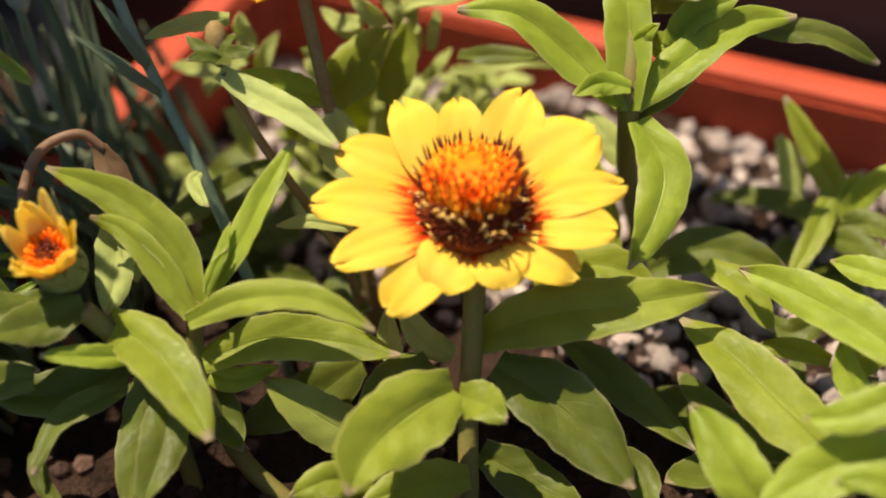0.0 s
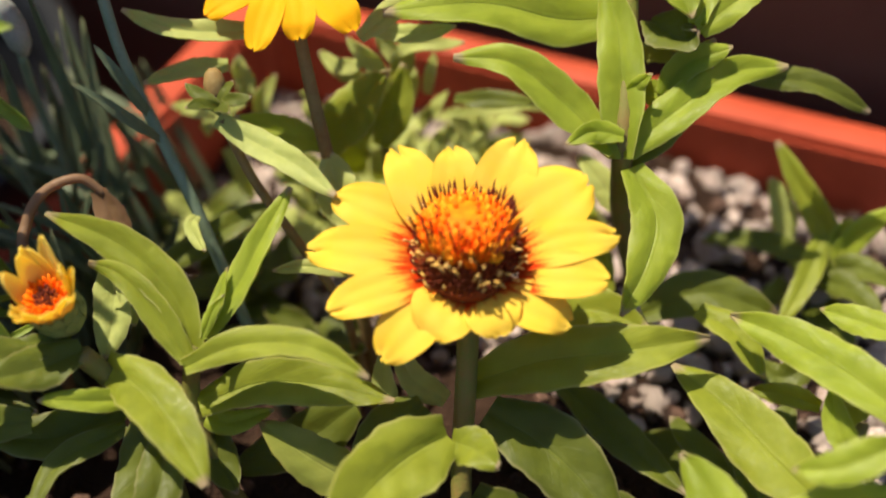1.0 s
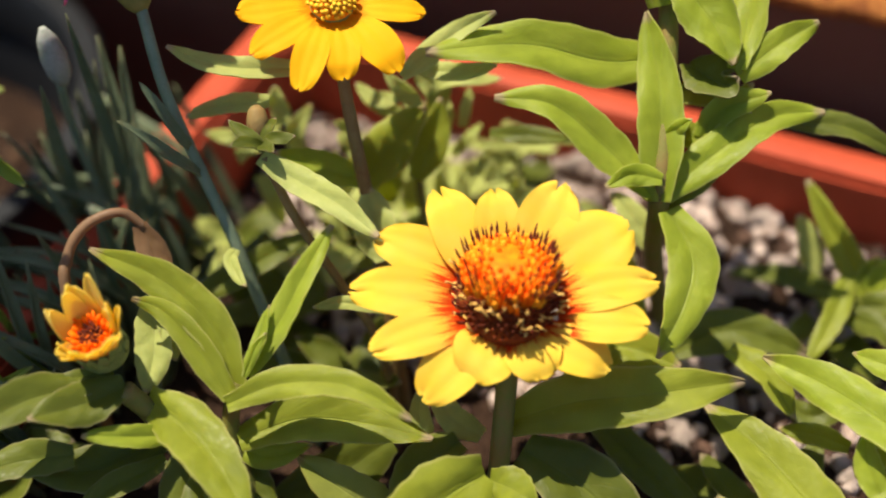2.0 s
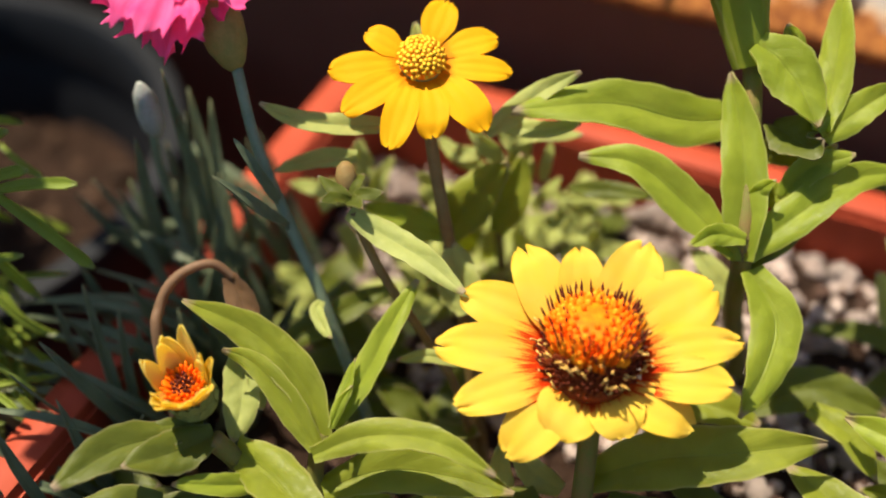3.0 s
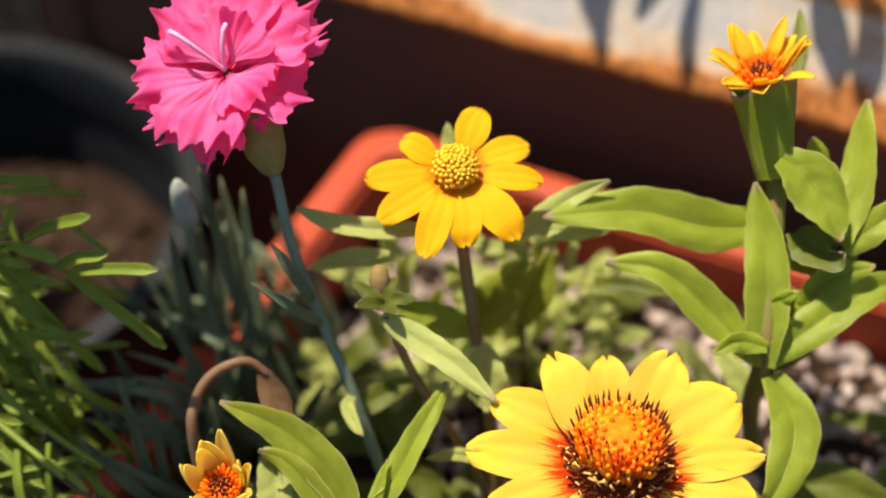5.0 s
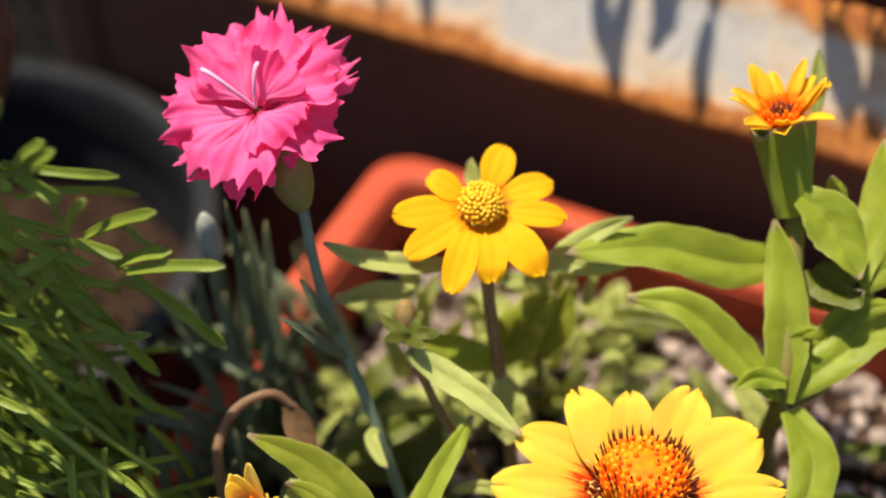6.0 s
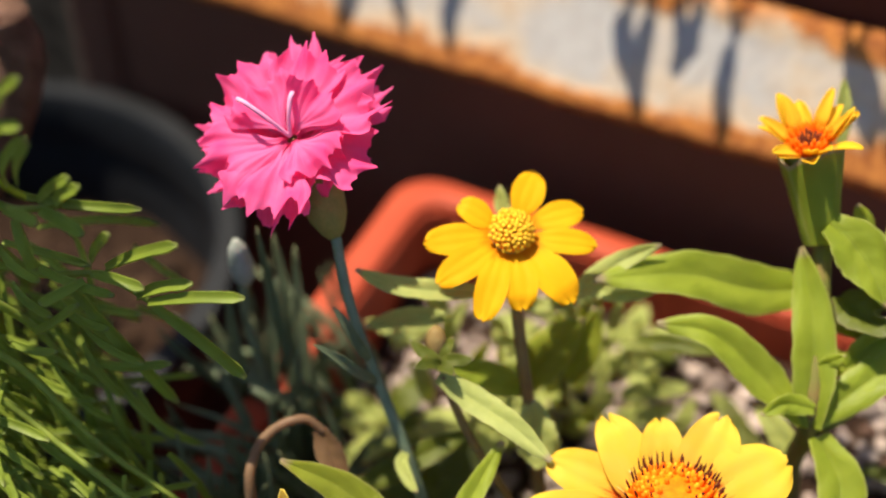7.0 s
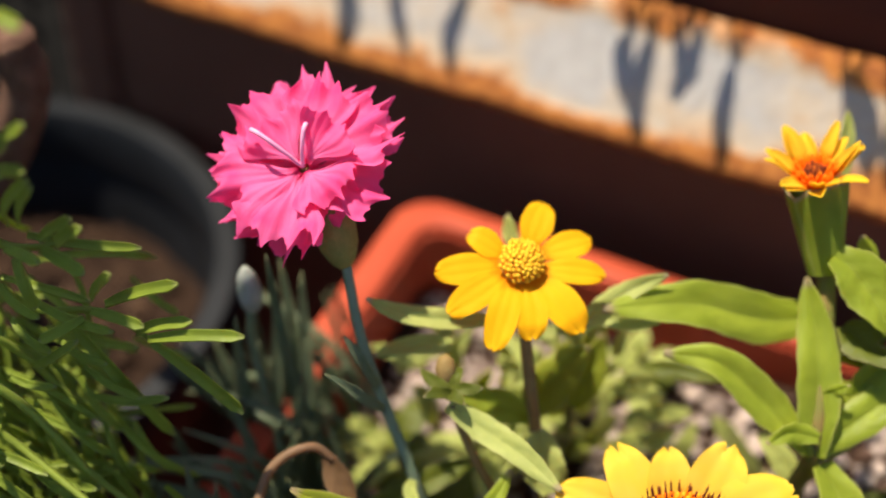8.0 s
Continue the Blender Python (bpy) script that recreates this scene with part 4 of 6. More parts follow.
# ---- plants in the planter ----
def big_zinnia():
    """The yellow zinnia with its stem and broad leaves."""
    p = root("zinnia", (0.0006, -0.0347, 0.0860), "zinnia with a wide yellow flower and bristly orange cone", "flower", "zinnias in the planter")
    stem(p, [(0.0006, -0.0350, 0.0820), (0.0006, -0.0347, 0.0906), (0.0003, -0.0247, 0.1023), (0.0010, -0.0165, 0.1177), (0.0014, -0.0110, 0.1303), (0.0010, -0.0050, 0.1410)], 0.0021, 0.0023)
    big_head(p)
    bow(p, [(0.0022, -0.0128, 0.1169), (0.0151, -0.0124, 0.1233), (0.0317, -0.0119, 0.1262), (0.0500, -0.0093, 0.1277)], 0.0124, face=(0.05, -0.55, 0.83), fold=0.16)
    bow(p, [(-0.0029, -0.0257, 0.1166), (-0.0110, -0.0328, 0.1177), (-0.0180, -0.0421, 0.1188), (-0.0214, -0.0512, 0.1178)], 0.0160, face=(-0.25, -0.72, 0.64), fold=0.3)
    bow(p, [(-0.0013, -0.0266, 0.1159), (0.0031, -0.0303, 0.1181), (0.0076, -0.0345, 0.1189)], 0.0083, face=(0.2, -0.6, 0.8), fold=0.1)
    bow(p, [(-0.0191, -0.0279, 0.1007), (-0.0305, -0.0248, 0.1069), (-0.0410, -0.0201, 0.1125)], 0.0103, LEAF_YELLOW, face=(0.2, -0.6, 0.8))
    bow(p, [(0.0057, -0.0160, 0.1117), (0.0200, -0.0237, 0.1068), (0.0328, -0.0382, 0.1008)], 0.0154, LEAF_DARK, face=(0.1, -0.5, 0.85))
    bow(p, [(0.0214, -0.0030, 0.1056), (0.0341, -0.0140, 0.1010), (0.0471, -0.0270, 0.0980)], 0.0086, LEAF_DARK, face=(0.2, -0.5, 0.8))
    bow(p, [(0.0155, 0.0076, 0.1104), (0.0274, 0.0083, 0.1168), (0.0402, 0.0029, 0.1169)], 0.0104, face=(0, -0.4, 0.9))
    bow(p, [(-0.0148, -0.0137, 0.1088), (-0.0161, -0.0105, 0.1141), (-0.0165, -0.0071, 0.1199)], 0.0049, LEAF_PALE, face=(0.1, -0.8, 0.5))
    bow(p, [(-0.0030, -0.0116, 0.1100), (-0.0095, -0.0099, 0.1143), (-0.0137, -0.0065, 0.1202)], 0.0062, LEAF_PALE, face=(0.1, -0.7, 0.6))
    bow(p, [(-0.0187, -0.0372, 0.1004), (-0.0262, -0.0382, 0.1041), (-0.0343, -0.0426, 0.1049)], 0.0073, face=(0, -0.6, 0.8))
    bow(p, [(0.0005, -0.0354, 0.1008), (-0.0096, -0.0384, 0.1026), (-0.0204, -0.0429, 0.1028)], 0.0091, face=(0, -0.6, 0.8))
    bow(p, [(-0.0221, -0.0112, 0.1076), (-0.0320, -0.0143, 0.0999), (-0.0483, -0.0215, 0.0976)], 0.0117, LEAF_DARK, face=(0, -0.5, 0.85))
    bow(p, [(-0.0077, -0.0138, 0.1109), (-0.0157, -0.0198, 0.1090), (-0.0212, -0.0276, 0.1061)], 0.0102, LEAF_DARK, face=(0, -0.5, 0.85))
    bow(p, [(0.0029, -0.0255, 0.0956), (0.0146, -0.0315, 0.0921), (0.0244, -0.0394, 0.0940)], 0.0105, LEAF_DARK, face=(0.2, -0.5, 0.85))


def side_shoot():
    """A leafy zinnia shoot without a flower."""
    p = root("zinnia_shoot", (-0.0319, -0.0380, 0.0860), "leafy green zinnia shoot without a flower", "plant", "zinnias in the planter")
    stem(p, [(-0.0361, -0.0338, 0.0868), (-0.0477, -0.0265, 0.0965), (-0.0545, -0.0177, 0.1152), (-0.0532, -0.0132, 0.1289)], 0.0021, 0.0017)
    bow(p, [(-0.0528, -0.0140, 0.1281), (-0.0577, -0.0057, 0.1355), (-0.0684, 0.0012, 0.1425), (-0.0826, 0.0041, 0.1480)], 0.0085, face=(0.15, -0.65, 0.75), fold=0.22)
    bow(p, [(-0.0510, -0.0124, 0.1297), (-0.0451, -0.0037, 0.1352), (-0.0404, 0.0043, 0.1409), (-0.0351, 0.0135, 0.1472)], 0.0061, LEAF_FRESH, face=(-0.3, -0.7, 0.6), fold=0.3)
    bow(p, [(-0.0537, -0.0168, 0.1279), (-0.0611, -0.0090, 0.1349), (-0.0678, -0.0042, 0.1395), (-0.0737, -0.0031, 0.1418)], 0.0061, face=(0.2, -0.6, 0.75), fold=0.2)
    bow(p, [(-0.0540, -0.0185, 0.1279), (-0.0432, -0.0163, 0.1323), (-0.0297, -0.0189, 0.1352), (-0.0172, -0.0250, 0.1335)], 0.0066, face=(0, -0.45, 0.9), fold=0.24)
    bow(p, [(-0.0529, -0.0188, 0.1165), (-0.0404, -0.0157, 0.1200), (-0.0266, -0.0168, 0.1205), (-0.0133, -0.0197, 0.1193)], 0.0095, face=(0, -0.5, 0.86), fold=0.12)
    bow(p, [(-0.0502, -0.0129, 0.1318), (-0.0483, -0.0071, 0.1354), (-0.0467, -0.0017, 0.1390)], 0.0027, LEAF_FRESH, face=(-0.3, -0.8, 0.5))
    bow(p, [(-0.0510, -0.0145, 0.1320), (-0.0490, -0.0102, 0.1354), (-0.0471, -0.0076, 0.1375)], 0.0023, LEAF_FRESH, face=(0.3, -0.8, 0.5))
    bow(p, [(-0.0555, -0.0165, 0.1138), (-0.0478, -0.0196, 0.1118), (-0.0383, -0.0164, 0.1123)], 0.0049, LEAF_FRESH, face=(0, -0.6, 0.8))
    bow(p, [(-0.0539, -0.0152, 0.1104), (-0.0506, -0.0227, 0.1050), (-0.0455, -0.0297, 0.1011)], 0.0086, LEAF_DARK, face=(0.1, -0.6, 0.8))
    bow(p, [(-0.0239, 0.0056, 0.1302), (-0.0321, 0.0052, 0.1326), (-0.0390, 0.0032, 0.1334)], 0.0030, LEAF_PALE, face=(0, -0.6, 0.8))


def bud_zinnia():
    """The small zinnia with a half-open apricot flower."""
    p = root("zinnia", (-0.0580, -0.0290, 0.0860), "small zinnia with a half-open apricot-yellow flower", "flower", "zinnias in the planter")
    stem(p, [(-0.0570, -0.0300, 0.0820), (-0.0628, -0.0210, 0.1104), (-0.0700, -0.0177, 0.1232), (-0.0746, -0.0171, 0.1300)], 0.0019, 0.0022)
    cup_head(p, (-0.0800, -0.0122, 0.1408), (-0.10, -0.30, 0.95), 0.0092, APRICOT, 2, (58, 76), 0.34, (0.44, 0.58), 0.84, 0.42, 0.16, (-6, 22))
    bow(p, [(-0.0706, -0.0158, 0.1251), (-0.0614, -0.0233, 0.1262), (-0.0533, -0.0325, 0.1240), (-0.0474, -0.0412, 0.1209)], 0.0112, face=(0.35, -0.6, 0.72), fold=0.22)
    bow(p, [(-0.0722, 0.0032, 0.1340), (-0.0708, -0.0052, 0.1294), (-0.0719, -0.0139, 0.1246)], 0.0080, LEAF_PALE, face=(0.1, -0.9, 0.4))
    bow(p, [(-0.0701, 0.0009, 0.1338), (-0.0680, -0.0026, 0.1308), (-0.0668, -0.0072, 0.1273)], 0.0042, LEAF_PALE, face=(0.4, -0.9, 0.4))
    # LEAF_DARK puts the shade on these lower leaves into their colour
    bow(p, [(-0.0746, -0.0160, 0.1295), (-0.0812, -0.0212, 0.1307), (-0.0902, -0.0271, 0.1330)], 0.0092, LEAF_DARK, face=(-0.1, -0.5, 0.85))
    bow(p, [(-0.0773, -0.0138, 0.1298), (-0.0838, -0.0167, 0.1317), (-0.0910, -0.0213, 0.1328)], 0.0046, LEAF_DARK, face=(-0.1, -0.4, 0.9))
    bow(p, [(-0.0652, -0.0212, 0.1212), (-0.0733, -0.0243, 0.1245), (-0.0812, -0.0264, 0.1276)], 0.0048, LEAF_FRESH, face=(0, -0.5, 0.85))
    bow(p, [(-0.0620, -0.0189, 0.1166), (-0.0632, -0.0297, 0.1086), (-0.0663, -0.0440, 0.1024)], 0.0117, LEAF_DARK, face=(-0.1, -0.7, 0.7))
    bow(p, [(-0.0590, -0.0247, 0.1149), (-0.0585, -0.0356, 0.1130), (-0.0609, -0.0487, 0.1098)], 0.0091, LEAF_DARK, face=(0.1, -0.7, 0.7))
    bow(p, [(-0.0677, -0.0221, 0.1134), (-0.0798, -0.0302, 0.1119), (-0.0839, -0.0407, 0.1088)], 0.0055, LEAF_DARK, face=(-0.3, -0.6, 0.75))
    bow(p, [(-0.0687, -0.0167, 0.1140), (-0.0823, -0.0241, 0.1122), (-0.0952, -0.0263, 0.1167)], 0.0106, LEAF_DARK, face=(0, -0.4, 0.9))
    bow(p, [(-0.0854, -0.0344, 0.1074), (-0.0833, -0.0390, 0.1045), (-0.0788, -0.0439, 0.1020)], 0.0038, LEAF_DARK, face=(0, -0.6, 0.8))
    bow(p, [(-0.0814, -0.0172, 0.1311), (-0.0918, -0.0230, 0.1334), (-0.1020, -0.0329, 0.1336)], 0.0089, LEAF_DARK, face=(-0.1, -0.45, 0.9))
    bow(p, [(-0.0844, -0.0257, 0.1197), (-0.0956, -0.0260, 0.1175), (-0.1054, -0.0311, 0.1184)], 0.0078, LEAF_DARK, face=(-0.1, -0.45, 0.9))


def golden_zinnia():
    p = root("zinnia", (-0.0200, 0.0120, 0.0860), "zinnia with a golden nine-petalled flower", "flower", "zinnias in the planter")
    stem(p, [(-0.0195, 0.0115, 0.0820), (-0.0236, 0.0178, 0.1151), (-0.0269, 0.0248, 0.1323), (-0.0310, 0.0319, 0.1521), (-0.0335, 0.0371, 0.1650), (-0.0357, 0.0440, 0.1788)], 0.0017, 0.0013, STEM_RED)
    gold_head(p, (-0.0360, 0.0446, 0.1808), (0.12, -0.45, 0.88))
    bow(p, [(-0.0422, 0.0381, 0.1686), (-0.0535, 0.0375, 0.1684), (-0.0622, 0.0370, 0.1702), (-0.0694, 0.0371, 0.1742)], 0.0050, LEAF_PALE, face=(0, -0.5, 0.85), fold=0.25)
    bow(p, [(-0.0217, 0.0414, 0.1644), (-0.0121, 0.0465, 0.1708), (-0.0024, 0.0478, 0.1772)], 0.0051, LEAF_PALE, face=(-0.1, -0.6, 0.8))
    bow(p, [(-0.0194, 0.0493, 0.1612), (-0.0104, 0.0462, 0.1622), (-0.0015, 0.0448, 0.1653)], 0.0044, LEAF_PALE, face=(0, -0.6, 0.8))
    bow(p, [(-0.0498, 0.0223, 0.1576), (-0.0408, 0.0175, 0.1547), (-0.0332, 0.0124, 0.1540), (-0.0249, 0.0055, 0.1521)], 0.0061, LEAF_PALE, face=(0.2, -0.6, 0.75), fold=0.15)
    bow(p, [(-0.0496, 0.0378, 0.1601), (-0.0593, 0.0380, 0.1582), (-0.0677, 0.0356, 0.1570)], 0.0047, LEAF_PALE, face=(0, -0.5, 0.85))
    bow(p, [(-0.0305, 0.0314, 0.1438), (-0.0405, 0.0322, 0.1469), (-0.0488, 0.0326, 0.1500)], 0.0075, LEAF_FRESH, face=(0, -0.6, 0.8))
    bow(p, [(-0.0242, 0.0189, 0.1318), (-0.0267, 0.0233, 0.1375), (-0.0287, 0.0284, 0.1440)], 0.0098, LEAF_PALE, face=(0, -0.8, 0.5))
    bow(p, [(-0.0681, 0.0196, 0.1173), (-0.0549, 0.0245, 0.1233), (-0.0417, 0.0295, 0.1292)], 0.0069, LEAF_DARK, face=(0, -0.5, 0.85))
    bow(p, [(-0.0301, 0.0383, 0.1365), (-0.0246, 0.0432, 0.1438), (-0.0165, 0.0477, 0.1516)], 0.0109, LEAF, face=(0, -0.6, 0.8))
    bow(p, [(-0.0190, 0.0427, 0.1345), (-0.0154, 0.0482, 0.1411), (-0.0134, 0.0538, 0.1494)], 0.0078, LEAF, face=(0.3, -0.7, 0.6))
    bow(p, [(-0.0568, 0.0170, 0.1354), (-0.0572, 0.0138, 0.1355), (-0.0534, 0.0067, 0.1351)], 0.0031, LEAF_PALE, face=(0, -0.6, 0.8))
    bow(p, [(-0.0369, 0.0590, 0.1714), (-0.0380, 0.0619, 0.1744), (-0.0389, 0.0644, 0.1771)], 0.0037, LEAF_PALE, face=(0, -0.7, 0.7))


def spent_zinnia():
    """A thin zinnia shoot with a small brown bud."""
    p = root("zinnia_shoot", (-0.0200, 0.0060, 0.0860), "thin zinnia shoot with a small brown closed bud", "plant", "zinnias in the planter")
    stem(p, [(-0.0200, 0.0060, 0.0820), (-0.0260, 0.0090, 0.1150), (-0.0331, 0.0123, 0.1291), (-0.0429, 0.0172, 0.1449), (-0.0491, 0.0223, 0.1576)], 0.0011, 0.0010, STEM_RED)
    m = up_frame((-0.0510, 0.0290, 0.1622), (-0.1, 0.5, 0.8))
    part("bud", loft([[m @ Vector((r * math.cos(t), r * math.sin(t), z)) for t in (2 * math.pi * k / 14 for k in range(14))] for r, z in ((0.0008, -0.0055), (0.0020, -0.003), (0.0024, -0.0005), (0.0018, 0.0018), (0.0007, 0.0028))]), STEM_RED, p, "small brownish green closed bud")
    for a, ln in ((0, 0.008), (70, 0.007), (150, 0.009), (215, 0.008), (300, 0.007)):
        d = Vector((math.cos(radians(a)), math.sin(radians(a)), 0.5))
        b = Vector((-0.0496, 0.0240, 0.1585))
        leaf(p, b, b + d.normalized() * ln, 0.003, LEAF_DARK, arch=0.15)


def grey_shoot():
    """A crowded shoot of small pale leaves beside the golden flower."""
    p = root("zinnia_shoot", (-0.0143, 0.0609, 0.0860), "crowded shoot of small pale green leaves", "plant", "zinnias in the planter")
    stem(p, [(-0.0140, 0.0643, 0.0820), (-0.0166, 0.0550, 0.1070), (-0.0192, 0.0540, 0.1333)], 0.0015, 0.0012)

    def tuft_leaf(a, b, w, mat=LEAF_PALE):
        leaf(p, a, b, w, mat, arch=0.08, face=(0, -0.7, 0.7))

    tuft_leaf((-0.0190, 0.0540, 0.1435), (-0.0262, 0.0560, 0.1553), 0.0044)
    tuft_leaf((-0.0152, 0.0560, 0.1473), (-0.0197, 0.0580, 0.1556), 0.0039)
    tuft_leaf((-0.0066, 0.0580, 0.1236), (-0.0011, 0.0600, 0.1259), 0.0044)
    tuft_leaf((-0.0020, 0.0600, 0.1199), (0.0071, 0.0560, 0.1263), 0.0047)
    tuft_leaf((0.0019, 0.0540, 0.1077), (0.0137, 0.0580, 0.1084), 0.0052)
    tuft_leaf((-0.0347, 0.0560, 0.1139), (-0.0436, 0.0600, 0.1195), 0.0057)
    tuft_leaf((-0.0377, 0.0580, 0.1010), (-0.0449, 0.0560, 0.1112), 0.0052)
    tuft_leaf((-0.0092, 0.0600, 0.1006), (-0.0029, 0.0580, 0.1137), 0.0052)
    tuft_leaf((-0.0232, 0.0540, 0.1486), (-0.0313, 0.0600, 0.1447), 0.0039)
    tuft_leaf((-0.0575, 0.0560, 0.1226), (-0.0523, 0.0560, 0.1065), 0.0047)
    tuft_leaf((-0.0632, 0.0580, 0.1263), (-0.0545, 0.0580, 0.1325), 0.0044)
    tuft_leaf((-0.0118, 0.0570, 0.0948), (-0.0141, 0.0600, 0.1068), 0.0057)
    tuft_leaf((-0.0321, 0.0540, 0.1299), (-0.0378, 0.0560, 0.1371), 0.0047)
    tuft_leaf((0.0105, 0.0560, 0.0973), (0.0175, 0.0580, 0.1129), 0.0052)
    tuft_leaf((0.0340, 0.0580, 0.1010), (0.0220, 0.0600, 0.1132), 0.0057)
    tuft_leaf((0.0362, 0.0527, 0.0936), (0.0277, 0.0560, 0.1114), 0.0065)
    tuft_leaf((-0.0290, 0.0560, 0.1142), (-0.0178, 0.0580, 0.1454), 0.0084, LEAF)
    tuft_leaf((-0.0270, 0.0570, 0.1184), (-0.0170, 0.0600, 0.1274), 0.0042)
    tuft_leaf((-0.0229, 0.0580, 0.1398), (-0.0338, 0.0610, 0.1476), 0.0043)
    tuft_leaf((-0.0166, 0.0590, 0.1374), (-0.0117, 0.0620, 0.1542), 0.0050)
    tuft_leaf((-0.0166, 0.0600, 0.1476), (0.0005, 0.0580, 0.1530), 0.0036)
    tuft_leaf((-0.0086, 0.0560, 0.1396), (-0.0070, 0.0600, 0.1485), 0.0029)
    tuft_leaf((-0.0121, 0.0570, 0.1367), (-0.0114, 0.0610, 0.1435), 0.0031)
    tuft_leaf((-0.0098, 0.0580, 0.1283), (-0.0031, 0.0620, 0.1358), 0.0029)
    tuft_leaf((-0.0038, 0.0590, 0.1321), (0.0214, 0.0580, 0.1326), 0.0031)
    tuft_leaf((-0.0017, 0.0600, 0.1326), (0.0068, 0.0600, 0.1131), 0.0036)
    tuft_leaf((-0.0022, 0.0560, 0.1137), (0.0164, 0.0610, 0.1143), 0.0053)
    tuft_leaf((-0.0086, 0.0570, 0.1123), (-0.0057, 0.0620, 0.1238), 0.0036)
    tuft_leaf((-0.0202, 0.0580, 0.1106), (-0.0222, 0.0580, 0.1227), 0.0048)
    tuft_leaf((-0.0179, 0.0590, 0.1220), (-0.0151, 0.0600, 0.1356), 0.0043)
    tuft_leaf((-0.0136, 0.0600, 0.1111), (-0.0117, 0.0610, 0.1254), 0.0041)
    tuft_leaf((-0.0240, 0.0560, 0.0978), (-0.0238, 0.0620, 0.1122), 0.0084)
    tuft_leaf((-0.0179, 0.0570, 0.0944), (-0.0304, 0.0580, 0.1100), 0.0060)
    tuft_leaf((-0.0517, 0.0580, 0.1354), (-0.0709, 0.0600, 0.1316), 0.0046)
    tuft_leaf((-0.0517, 0.0590, 0.1369), (-0.0524, 0.0610, 0.1467), 0.0048)
    tuft_leaf((-0.0493, 0.0600, 0.1232), (-0.0444, 0.0620, 0.1405), 0.0048)
    tuft_leaf((-0.0434, 0.0560, 0.1134), (-0.0378, 0.0580, 0.1296), 0.0048, LEAF)
    tuft_leaf((-0.0166, 0.0570, 0.0990), (-0.0047, 0.0600, 0.1009), 0.0048, LEAF)
    tuft_leaf((-0.0046, 0.0580, 0.0986), (0.0069, 0.0610, 0.1049), 0.0053)
    tuft_leaf((-0.0379, 0.0590, 0.1380), (-0.0343, 0.0620, 0.1181), 0.0036)


def wrap_bm(foot, top, r0, r1, turn, sweep, seed):
    """A leaf rolled round a stem: part of a widening tube with a wavy upper edge."""
    foot, top = Vector(foot), Vector(top)
    m = up_frame(foot, top - foot)
    length = (top - foot).length
    off = random.Random(seed).uniform(0, 60)

    def place(s, v):
        a = radians(turn + sweep * (v + 1) / 2)
        r = r0 + (r1 - r0) * s + 0.0003 * noise.noise(Vector((s * 3, v * 2, off)))
        z = length * s * (1.06 - 0.16 * v * v + 0.05 * noise.noise(Vector((v * 4, 0, off))))
        return m @ Vector((r * math.cos(a), r * math.sin(a), z))

    return sheet(16, 20, place, 0.0004)


